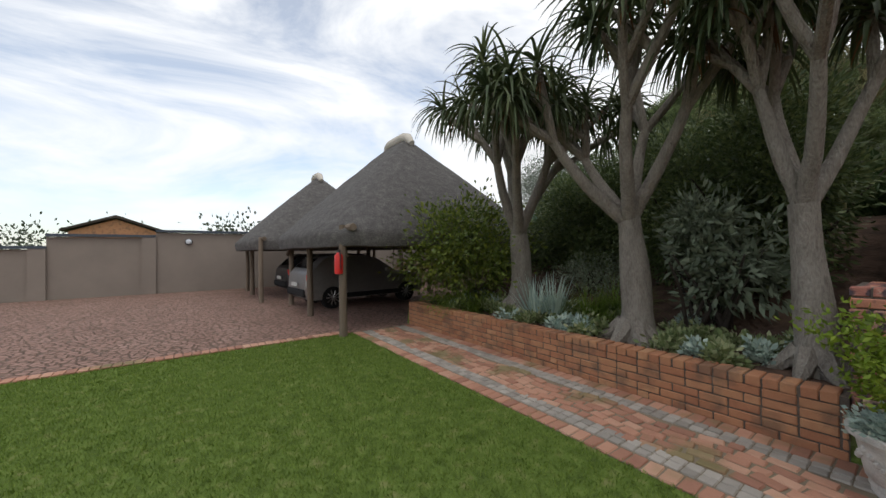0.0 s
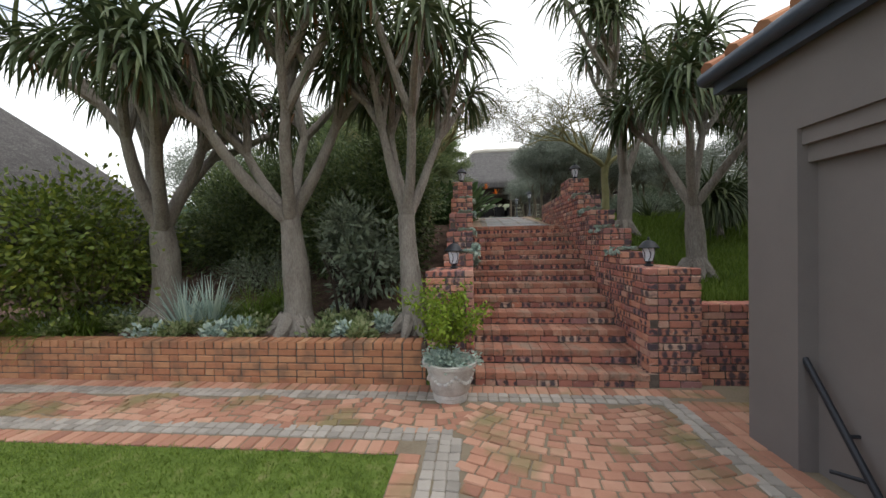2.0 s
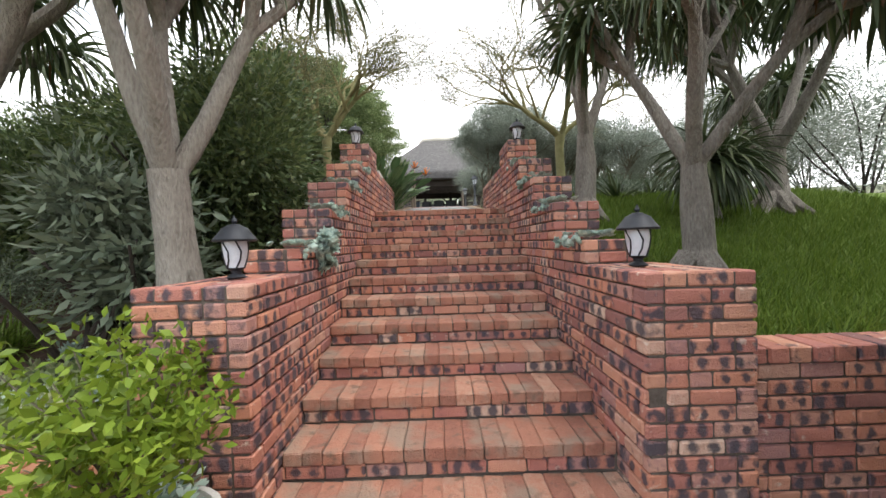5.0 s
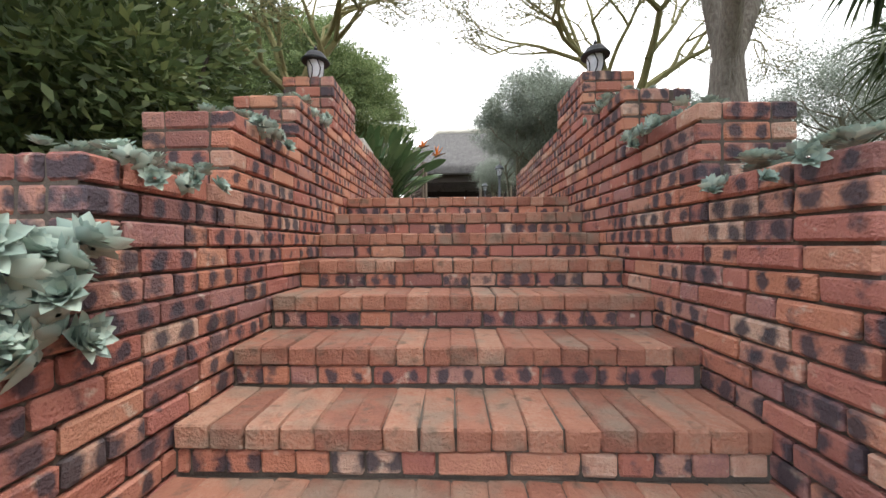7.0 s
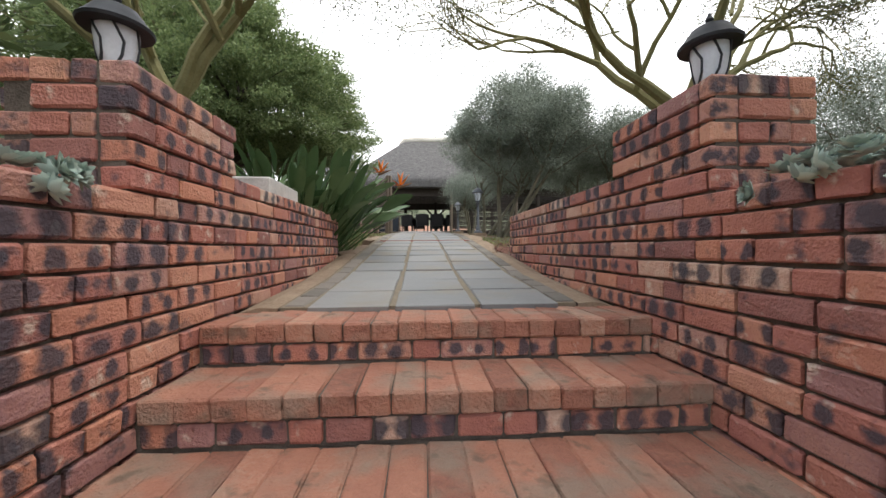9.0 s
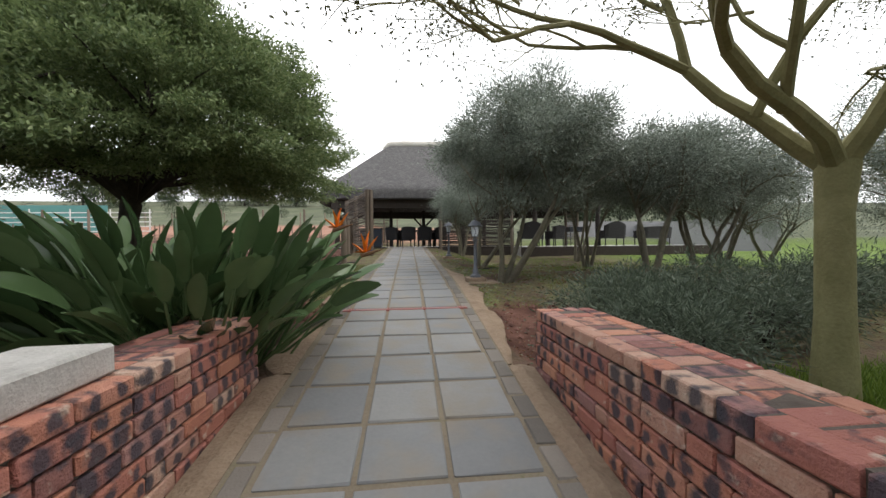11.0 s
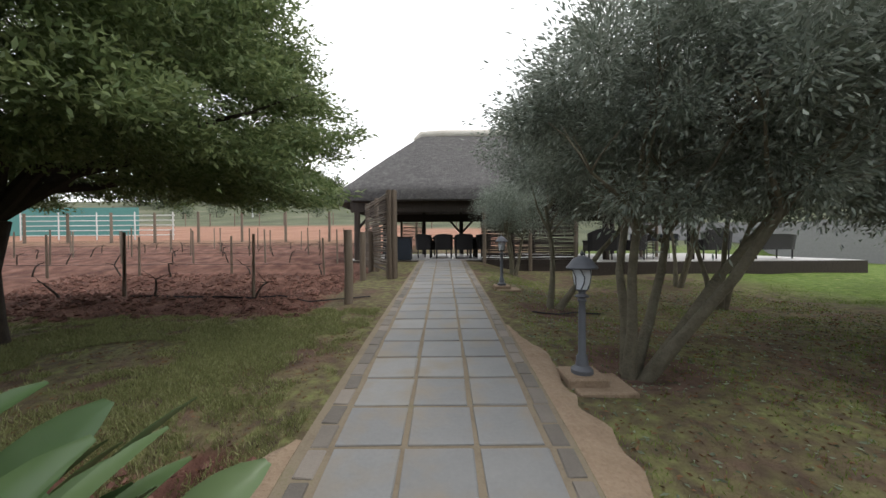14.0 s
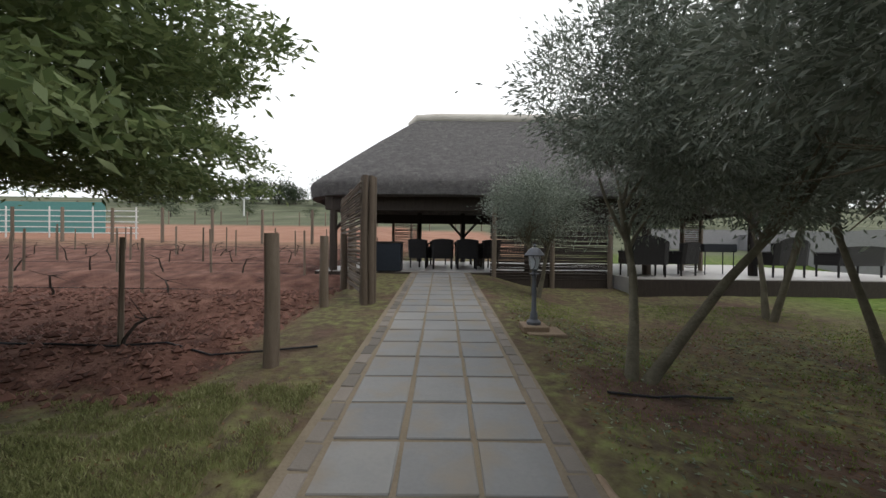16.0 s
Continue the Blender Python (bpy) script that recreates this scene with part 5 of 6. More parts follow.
AL = "tall grey-trunked tree aloe"
aloe_tree(-5.75, 3.75, 1.95, 4.5, 1.15, 0.23, AL + " in the raised bed", turn=0.4, n_limbs=5, wide=(0.4, 0.8))
aloe_tree(-3.5, 3.5, 2.05, 4.6, 1.1, 0.21, AL + " in the raised bed", turn=1.5, n_limbs=5, wide=(0.45, 0.85))
aloe_tree(-1.82, 3.5, 2.05, 4.4, 1.05, 0.165, AL + " beside the stair", turn=2.1, wide=(0.3, 0.6))
aloe_tree(2.35, 4.3, 2.2, 4.2, 0.95, 0.15, AL + " on the grass slope", turn=0.9)
aloe_tree(4.7, 6.0, 2.7, 4.9, 0.95, 0.18, AL + " on the upper grass slope", turn=0.2)
aloe_tree(2.0, 5.95, 2.95, 5.9, 1.05, 0.16, AL + " behind the stair wall", turn=0.0, n_limbs=3, wide=(0.2, 0.45))
aloe_tree(6.2, 7.8, 3.0, 4.4, 0.8, 0.13, "young tree aloe on the grass slope", turn=0.6, n_limbs=3)
aloe_tree(3.55, 5.6, 2.0, 2.7, 0.6, 0.05, "small young aloe with a thin forked stem on the grass slope", turn=0.6, n_limbs=2)


def fever_tree(x, y, fork, label, lean, height, leaves=16000, shy=0.0):
    z = ground_z(x, y) - 0.05
    R.seed(int(500 + 10 * x))
    ob = root("fever_tree", label, "tree", (x, y, z), group="fever trees")
    sh = Shape()
    h = fork - z
    sh.tube([(0, 0, 0), (0.03, 0.02, h * 0.4), (0.0, 0.0, h * 0.8), (0.02, 0, h)], [0.11, 0.085, 0.08, 0.095], 12)
    tips = []

    def grow(p, d, L, r, depth):
        e, d2 = limb(sh, p, d, L, r, r * 0.62, 0.2, 4 if depth < 4 else 2, 0.02 if depth < 2 else -0.03, (8, 7, 6, 5, 3, 3)[depth])
        tips.append((e, d2, depth))
        if depth < 5:
            for j in range(3 if depth < 3 else 4):
                at = e if j < 2 else p.lerp(e, R.uniform(0.4, 0.8))
                for trial in range(10):
                    d3 = spread(d2, R.uniform(0.35, 0.95 + 0.05 * trial), R.uniform(0, 6.28))
                    d3 = Vector((d3.x, d3.y - max(0.0, d3.y) * shy, d3.z * 0.8 + 0.04 * trial)).normalized()
                    aim = at + d3 * L
                    if y + aim.y < 8.9 and (abs(x + aim.x) > 1.5 or z + aim.z > 4.15):
                        grow(at, d3, L * R.uniform(0.6, 0.88), r * 0.55, depth + 1)
                        break
    for k in range(4):
        a = lean + 2 * math.pi * k / 4
        sy = math.sin(a) * 0.8
        grow(Vector((0.02, 0, h - 0.05)), Vector((math.cos(a) * 0.8, sy - max(0.0, sy) * shy, R.uniform(0.55, 0.95))), height * 0.27, 0.058, 0)
    part("trunk", sh, fever_bark, ob, "smooth yellow-green trunk and branches", True)
    ends = np.array([e for e, d, q in tips if q >= 4])
    k = rng.integers(0, len(ends), leaves)
    b2 = ends[k] + rng.normal(size=(leaves, 3)) * 0.07
    part("crown", leaf_mesh("crown", b2, rng.normal(size=(leaves, 3)), 0.035, 0.014, thin_leaf), None, ob, "thin feathery foliage")
    return ob


fever_tree(2.40, 8.05, 3.55, "yellow-green fever tree with open thin crown beside the path", 0.4, 3.7, 22000, 0.3)
fever_tree(-2.14, 7.95, 3.6, "yellow-green fever tree with open thin crown beside the stair wall", 1.0, 3.4, 22000, 0.75)


def olive_tree(x, y, stems, spread_r, low, high, leaves, label, offset=(0, 0), mat=None, bark=None, name="olive_tree", leaf=(0.056, 0.0155), clump=0.12):
    z = ground_z(x, y) - 0.05
    ob = root(name, label, "tree", (x, y, z), group=name)
    sh = Shape()
    cx, cy, cz = offset[0], offset[1], (low + high) / 2 - z
    hh = (high - low) / 2
    tips = []
    for k in range(stems):
        a = 2 * math.pi * k / stems + R.uniform(-0.4, 0.4)
        target = Vector((cx + min(0.42 * spread_r, 0.9) * math.cos(a), cy + min(0.42 * spread_r, 0.9) * math.sin(a), low - z + 0.25))
        r = (0.15 if spread_r > 3 else 0.06) if stems == 1 else 0.042
        start = Vector((0.06 * math.cos(a), 0.06 * math.sin(a), 0))
        mid = start.lerp(target, 0.5) + Vector((R.uniform(-0.1, 0.1), R.uniform(-0.1, 0.1), 0.1))
        sh.tube([start, start.lerp(mid, 0.5) + Vector((0.03, 0.02, 0.02)), mid, target], [r * 1.5, r, r * 0.85, r * 0.6], 9)
        for j in range(6):
            d = Vector((R.uniform(-1, 1), R.uniform(-1, 1), R.uniform(0.5, 1.2)))
            e, d2 = limb(sh, mid.lerp(target, R.uniform(0.3, 1.0)), d, min(spread_r, 2.2) * R.uniform(0.4, 0.65), r * 0.5, r * 0.2, 0.2, 4, 0.02, 6)
            for q in range(4):
                limb(sh, e, spread(d2, R.uniform(0.3, 0.9), R.uniform(0, 6.28)), min(spread_r, 2.2) * R.uniform(0.2, 0.35), r * 0.2, r * 0.06, 0.2, 3, 0, 5)
    part("trunk", sh, bark or olive_bark, ob, "dark gnarled stems", True)
    b2, w = crown_points(leaves, (cx, cy, cz), (spread_r, spread_r, hh), int(120 + 40 * spread_r ** 2), clump, 0.12, 0.8)
    part("crown", leaf_mesh("crown", b2, w, leaf[0] * (0.7 + 0.6 * rng.random(leaves)), leaf[1], mat or olive_leaf), None, ob)
    return ob


OL = "multi-stemmed olive tree with grey-green crown"
olive_tree(1.66, 12.2, 5, 1.5, 3.85, 5.75, 100000, OL + " beside the slab path", (0.5, -0.15))
olive_tree(1.75, 14.7, 2, 1.7, 3.95, 6.2, 85000, OL + " near the second lamp post", (0.65, 0.1))
olive_tree(4.09, 11.9, 4, 1.25, 3.75, 5.05, 45000, OL + " in the mossy garden", (0.3, 0.2))
olive_tree(5.6, 12.6, 4, 1.5, 3.8, 5.25, 50000, OL + " in the mossy garden", (0.2, 0))
olive_tree(4.7, 15.2, 3, 1.5, 4.1, 5.6, 45000, OL + " in front of the terrace", (0, 0))
olive_tree(5.6, 17.6, 3, 1.5, 4.4, 6.0, 40000, OL + " in front of the terrace", (0.2, 0))
olive_tree(8.0, 14.6, 4, 1.6, 3.7, 5.4, 45000, OL + " in the mossy garden", (0, 0))
olive_tree(8.0, 10.4, 4, 1.7, 3.7, 5.6, 45000, OL + " in the mossy garden", (0, 0))
olive_tree(1.9, 18.7, 3, 1.0, 3.9, 5.3, 24000, OL + " before the pavilion screen", (0, 0))
olive_tree(10.8, 12.4, 4, 1.7, 3.3, 5.3, 30000, OL + " at the far hedge", (0, 0))
olive_tree(11.0, 16.2, 4, 1.7, 3.4, 5.4, 30000, OL + " at the far hedge", (0, 0))


def acacia_tree(x, y, centre, radius, low, high, leaves, label):
    """Broad crown with a flat underside: sprays of small leaves on long level limbs."""
    z = ground_z(x, y) - 0.05
    ob = root("acacia_tree", label, "tree", (x, y, z))
    sh = Shape()
    cx, cy = centre[0] - x, centre[1] - y
    fork = Vector((0.05, 0.05, low - z - 0.55))
    sh.tube([(0, 0, 0), (0.04, 0.0, 0.3), (-0.03, 0.03, fork.z * 0.6), fork], [0.20, 0.14, 0.13, 0.15], 12)
    spots = []
    n = 13
    for k in range(n):
        a = 2 * math.pi * k / n + R.uniform(-0.15, 0.15)
        rr = radius * R.uniform(0.5, 0.95)
        end = Vector((cx + rr * math.cos(a), cy + rr * math.sin(a), low - z + R.uniform(0.1, 0.5)))
        knee = fork.lerp(end, 0.45) + Vector((0, 0, R.uniform(0.1, 0.5)))
        sh.tube([fork, fork.lerp(knee, 0.5) + Vector((0, 0, 0.15)), knee, knee.lerp(end, 0.5) + Vector((R.uniform(-0.2, 0.2), 0, 0.1)), end], [0.085, 0.07, 0.055, 0.035, 0.012], 7)
        for q in range(5):
            p = knee.lerp(end, R.uniform(0, 1))
            limb(sh, p, (R.uniform(-1, 1), R.uniform(-1, 1), R.uniform(0.1, 1.2)), R.uniform(0.6, 1.3), 0.028, 0.006, 0.2, 4, 0, 5)
    part("trunk", sh, dark_bark, ob, "dark trunk and long level limbs", True)
    # sprays: on the dome, on the flat underside, and some within
    m = 800
    a = rng.random(m) * 6.283
    rr = np.sqrt(rng.random(m))
    up = np.sqrt(np.maximum(0.0, 1 - rr ** 2.4))
    lvl = np.where(rng.random(m) < 0.62, up * rng.uniform(0.8, 1.08, m), up * rng.random(m) ** 2)
    rough = 0.88 + 0.22 * rng.random(m)
    sp = np.stack([cx + radius * rough * rr * np.cos(a), cy + radius * rough * rr * np.sin(a), low - z + (high - low) * lvl + 0.12 * rng.normal(size=m)], 1)
    out = unit(np.stack([np.cos(a), np.sin(a), 0.5 * lvl - 0.15 + 0.25 * rng.normal(size=m)], 1))
    k = rng.integers(0, m, leaves)
    t = rng.random(leaves) - 0.4
    base = sp[k] + out[k] * (t * 0.75)[:, None] + rng.normal(size=(leaves, 3)) * np.array([[0.13, 0.13, 0.055]]) * (1.2 - 0.8 * t)[:, None]
    way = out[k] + 0.8 * rng.normal(size=(leaves, 3))
    part("crown", leaf_mesh("crown", base, way, 0.072 * (0.6 + 0.8 * rng.random(leaves)), 0.027, acacia_leaf), None, ob, "layered feathery dark green foliage")


acacia_tree(-4.7, 12.8, (-4.6, 13.0), 3.05, 4.45, 7.0, 300000, "broad dark acacia with a flat spreading crown")
olive_tree(-6.9, 3.6, 2, 1.35, 0.6, 2.75, 9500, "citrus tree with glossy yellow-green leaves beside the bed wall", (-0.3, -0.1), citrus_leaf, olive_bark, "citrus_tree", (0.10, 0.05), 0.2)
olive_tree(-10.5, 12.5, 3, 2.6, 2.6, 6.0, 40000, "grey-green tree behind the carports", (0, 0), olive_leaf, olive_bark, "garden_tree", (0.1, 0.03), 0.3)


def shrub(x, y, rx, ry, low, high, leaves, mat, leaf, name, label, clumps=60, clump=0.12):
    z = ground_z(x, y)
    ob = root(name, label, "shrub", (x, y, z))
    s = Shape()
    for k in range(7):
        limb(s, (R.uniform(-0.1, 0.1), R.uniform(-0.1, 0.1), -0.03), (R.uniform(-0.6, 0.6), R.uniform(-0.6, 0.6), 1), (high - z) * 0.7, 0.03, 0.01, 0.15, 4, 0, 6)
    part("stem", s, dark_bark, ob)
    b2, w = crown_points(leaves, (0, 0, (low + high) / 2 - z), (rx, ry, (high - low) / 2), clumps * 2, clump * 0.8, 0.15)
    part("foliage", leaf_mesh("foliage", b2, w, leaf[0] * (0.7 + 0.6 * rng.random(leaves)), leaf[1], mat), None, ob)
    return ob


DK = "dense dark green evergreen shrub behind the tree aloes"
for x, y, rx, ry, lo, hi, n in ((-2.45, 5.5, 0.8, 1.1, 0.9, 4.0, 22000), (-3.5, 5.9, 1.3, 1.1, 0.8, 3.7, 26000), (-5.6, 6.2, 1.4, 1.2, 0.7, 3.3, 26000), (-7.6, 6.4, 1.4, 1.2, 0.4, 2.7, 20000), (-4.4, 7.3, 1.5, 1.0, 1.3, 4.5, 24000), (-6.9, 8.0, 1.6, 1.0, 1.0, 4.2, 22000), (-9.6, 8.6, 1.8, 1.0, 0.4, 2.6, 16000), (-5.0, 8.6, 1.8, 1.3, 1.6, 4.2, 11000)):
    shrub(x, y, rx, ry, lo, hi, n, shrub_leaf, (0.10, 0.036), "evergreen_shrub", DK, 90, 0.17)
shrub(-2.75, 4.2, 0.62, 0.45, 0.75, 2.25, 2200, grey_leaf, (0.16, 0.052), "grey_leaved_shrub", "grey-green broad-leaved shrub between the aloe trunks", 45, 0.10)
shrub(-2.95, 3.98, 0.35, 0.3, 1.75, 2.25, 900, grey_leaf, (0.11, 0.036), "grey_leaved_shrub", "grey-green shrub branch in front of the aloe trunk", 18, 0.09)
shrub(-4.9, 4.9, 0.9, 0.6, 0.6, 1.5, 4500, grey_leaf, (0.07, 0.014), "rosemary_bush", "low grey-green needle-leaved bush in the bed", 60, 0.12)
for x, y, hi in ((2.0, 9.6, 2.75), (2.6, 10.0, 2.85), (3.4, 10.0, 2.95), (2.3, 9.2, 2.7), (3.1, 9.1, 2.8), (4.2, 9.6, 3.0), (1.75, 9.05, 2.6), (5.2, 10.0, 3.0), (1.9, 8.6, 2.7)):
    shrub(x, y, 0.55, 0.5, ground_z(x, y), hi, 4200, lavender_leaf, (0.075, 0.012), "lavender_bush", "low grey-green lavender bush beside the path", 70, 0.07)
shrub(-6.8, 9.5, 2.2, 1.2, 2.2, 3.6, 9000, shrub_leaf, (0.09, 0.03), "evergreen_shrub", "dark shrubs at the garden edge", 90, 0.2)
for x, y in ((9.0, 8.5), (7.0, 4.5), (11.5, 12.0), (10.5, 6.5), (13, 10)):
    shrub(x, y, 1.8, 1.4, ground_z(x, y), ground_z(x, y) + 3.2, 9000, olive_leaf, (0.1, 0.025), "evergreen_shrub", "grey-green shrubs closing off the upper garden", 90, 0.25)

# bed plants, each a low rosette clump
for k in range(64):
    x = -7.4 + 5.9 * (k + R.uniform(0, 0.9)) / 64
    y = R.uniform(3.02, 4.1)
    if min((x - q) ** 2 + (y - p) ** 2 for q, p in ((-5.75, 3.75), (-3.5, 3.5), (-1.82, 3.5))) < 0.12:
        continue
    z = ground_z(x, y)
    m, lab = R.choice(((bedplant_leaf, "low variegated green bed plant"), (succulent, "low grey-green rosette succulent"), (bedplant_leaf, "low green bed plant"), (bedplant_leaf, "low variegated green bed plant")))
    ob = root("bed_plant", lab + " in the raised bed", "plant", (x, y, z), group="bed plants")
    n = 170
    b2, w = crown_points(n, (0, 0, 0.07), (0.17, 0.17, 0.11), 9, 0.035, 0.2)
    w[:, 2] = np.abs(w[:, 2]) + 0.2
    part("leaves", leaf_mesh("leaves", b2, w, 0.085, 0.045, m, 0.12), None, ob)


def strap_clump(x, y, n, L, wdt, r, mat, name, label, droop=1.0, up=0.9):
    ob = root(name, label, "plant", (x, y, ground_z(x, y) - 0.02))
    a = rng.random(n) * 6.283
    rr = np.sqrt(rng.random(n)) * r
    base = np.stack([rr * np.cos(a), rr * np.sin(a), np.zeros(n)], 1)
    way = np.stack([np.cos(a) * 0.6 + rng.normal(size=n) * 0.3, np.sin(a) * 0.6 + rng.normal(size=n) * 0.3, np.full(n, up)], 1)
    part("leaves", strap_mesh("leaves", base, way, L * (0.6 + 0.6 * rng.random(n)), wdt, mat, droop * (0.5 + rng.random(n)), 6, 0.15), None, ob)
    return ob


for x, y in ((-5.1, 3.45), (-4.85, 3.6)):
    strap_clump(x, y, 60, 0.75, 0.03, 0.1, succulent, "blue_grass", "blue-grey spiky upright plant in the bed", 0.3, 1.6)
for x, y in ((-4.4, 4.0), (-4.1, 4.3), (-6.6, 3.3), (-7.0, 3.2)):
    strap_clump(x, y, 320, 0.65, 0.012, 0.2, grass_blade, "ornamental_grass", "fine-leaved green ornamental grass tussock", 1.6, 1.0)


# bird-of-paradise clumps: stalk and paddle leaves
def strelitzia(x, y, n, label, flowers=(), r=0.45, tall=1.05):
    z = ground_z(x, y) - 0.03
    ob = root("strelitzia", label, "plant", (x, y, z), group="bird-of-paradise plants")
    st = Shape()
    vb, q = [], []
    for k in range(n):
        a, rr = R.uniform(0, 6.283), r * math.sqrt(R.random())
        p = Vector((rr * math.cos(a), rr * math.sin(a), 0))
        lean = R.uniform(0.05, 0.7) + 0.3 * rr / r
        d = Vector((math.sin(lean) * math.cos(a), math.sin(lean) * math.sin(a), math.cos(lean)))
        L = tall * R.choice((R.uniform(0.15, 0.5), R.uniform(0.4, 0.8), R.uniform(0.5, 0.8)))
        e, d2 = limb(st, p, d, L, 0.012, 0.008, 0.05, 3, -0.02, 5)
        side = d2.cross(Vector((0, 0, 1))).normalized()
        side.rotate(Matrix.Rotation(R.uniform(-1.0, 1.0), 3, d2))
        LL, W = R.uniform(0.30, 0.44), R.uniform(0.050, 0.080)
        k0 = len(vb)
        c, dd = e, d2
        for s in range(7):
            t = s / 6
            w = W * math.sin(math.pi * min(1, 0.10 + 0.86 * t)) ** 0.75
            up = side.cross(dd).normalized()
            vb += [c - side * w + up * w * 0.45, c, c + side * w + up * w * 0.45]
            dd = (dd + Vector((0, 0, -0.05)) + Vector((d.x, d.y, 0)) * 0.05).normalized()
            c = c + dd * (LL / 6)
        for s in range(6):
            for j in range(2):
                i = k0 + s * 3 + j
                q.append((i, i + 1, i + 4, i + 3))
    tagged(part("stalk", st, strelitzia_leaf, ob, smooth=True), "green leaf stalks", kind="stuff")
    me = cloud_mesh("leaves", np.array([tuple(v) for v in vb]), np.array(q), strelitzia_leaf)
    me.polygons.foreach_set("use_smooth", [True] * len(me.polygons))
    part("leaves", me, None, ob, "broad dark green paddle leaves")
    for fx, fy, fz in flowers:
        f = Shape()
        head = Vector((fx - x, fy - y, fz - z))
        stem = part("flower_stem", Shape().tube([(head.x * 0.5, head.y * 0.5, 0), (head.x * 0.8, head.y * 0.85, head.z * 0.6), tuple(head)], [0.010, 0.009, 0.010], 6), strelitzia_leaf, ob)
        part("bract", Shape().tube([head, head + Vector((0.07, -0.02, 0.02)), head + Vector((0.17, -0.04, 0.05))], [0.018, 0.016, 0.003], 7), dead_leaf, stem, "pointed purple-brown flower bract")
        bb = np.array([tuple(head + Vector((0.015 + 0.012 * q, 0, 0.012))) for q in range(5)])
        ww = np.array([(-0.55, 0.1, 0.55), (-0.15, -0.2, 1.0), (0.15, 0.15, 1.1), (0.5, -0.1, 0.9), (-0.9, 0.05, 0.15)])
        part("petals", strap_mesh("petals", bb, ww, np.array([0.13, 0.17, 0.19, 0.16, 0.12]), 0.05, petal, 0.05, 6, 0.45), None, stem, "bright orange petals")
        part("tongue", strap_mesh("tongue", bb[:1], np.array([(0.9, -0.2, 0.35)]), 0.11, 0.018, blue_petal, 0.0, 4, 0.5), None, stem, "violet-blue flower tongue")
    return ob


strelitzia(-1.55, 9.15, 240, "bird-of-paradise clump with orange flowers beside the path", ((-0.58, 9.37, 3.25), (-0.32, 9.13, 3.04)), 0.5, 1.25)
strelitzia(-2.2, 9.35, 130, "bird-of-paradise clump with dark paddle leaves", (), 0.45, 1.2)
strelitzia(-1.6, 9.6, 80, "bird-of-paradise clump with dark paddle leaves", (), 0.35, 0.9)
strelitzia(-3.0, 9.3, 120, "bird-of-paradise clump with dark paddle leaves", (), 0.5)
strelitzia(-3.9, 9.3, 120, "bird-of-paradise clump with dark paddle leaves", (), 0.5)


def rosette_mesh(size):
    """One succulent rosette: spiralled spoon-shaped leaves, steeper towards the heart."""
    n = 30
    k = np.arange(n)
    a, t = k * 2.39996, k / n
    way = np.stack([np.cos(a), np.sin(a), 1.7 - 1.6 * t], 1)
    base = np.stack([np.cos(a) * 0.006, np.sin(a) * 0.006, 0.012 * (1 - t)], 1)
    return strap_mesh("rosette", base, way, size * (0.45 + 0.65 * t), size * 0.8, succulent, -0.5 * np.ones(n), 5, 0.25)


rosettes = [rosette_mesh(q) for q in (0.032, 0.042, 0.062, 0.075)]


def wall_succulent(spots, label, big=0):
    """A mat of rosettes; each spot is a place and the outward lean in degrees about y."""
    x, y, z = (sum(q[c] for q in spots) / len(spots) for c in range(3))
    ob = root("wall_succulent", label, "succulent", (x, y, z), group="wall succulents")
    for px, py, pz, lean in spots:
        one = part("rosette", R.choice(rosettes[big:big + 2]), None, ob)
        one.matrix_basis = pose(px - x, py - y, pz - z, R.uniform(-20, 20), lean + R.uniform(-20, 20), R.uniform(0, 360))


for side in (-1, 1):
    for y, z, r in ((3.7, 1.494, 0.26), (4.38, 1.826, 0.22), (5.0, 2.158, 0.2), (5.6, 2.49, 0.2)):
        spots = []
        for k in range(40):
            u = R.uniform(0.0, 0.24)
            over = R.random() < 0.2
            spots.append((side * (0.93 if over else 0.96 + u), y + R.uniform(-r, r), z + (R.uniform(-0.06, 0.01) if over else R.uniform(0.012, 0.035)), (65 if over else 12) * -side))
        wall_succulent(spots, "grey-green rosette succulents spilling over the brick wall")
wall_succulent([(-0.90 - 0.05 * abs(math.sin(k * 1.7)), R.uniform(3.78, 4.07), R.uniform(1.32, 1.60), 60) for k in range(34)], "large pale rosette succulents hanging from the wall", 2)
block = root("cement_block", "pale grey cement slab lying on the low brick wall", "slab", (-1.17, 7.42, 2.656))
part("slab", Shape().brick(0, 0, 0.055, 0.30, 0.60, 0.11, 0.05, 0.01), pot_stone, block)
for x, y in ((3.0, 7.0), (3.9, 7.6)):
    strap_clump(x, y, 40, 0.6, 0.05, 0.1, aloe_leaf, "agave", "green sword-leaved plant on the upper slope", 0.8, 0.9)


# grass: lawn edge and slopes, as loose blades
def blades(name, label, x0, x1, y0, y1, n, L, w, keep=None, mat=None):
    x = rng.uniform(x0, x1, n)
    y = rng.uniform(y0, y1, n)
    if keep:
        ok = np.array([keep(a, b2) for a, b2 in zip(x, y)])
        x, y = x[ok], y[ok]
    z = np.array([ground_z(a, b2) for a, b2 in zip(x, y)])
    m = len(x)
    way = np.stack([rng.normal(size=m) * 0.5, rng.normal(size=m) * 0.5, np.full(m, 1.0)], 1)
    ob = part(name, leaf_mesh(name, np.stack([x, y, z - 0.004], 1), way, L * (0.5 + rng.random(m)), w, mat or grass_blade), None)
    tagged(ob, label, "grass", kind="stuff")


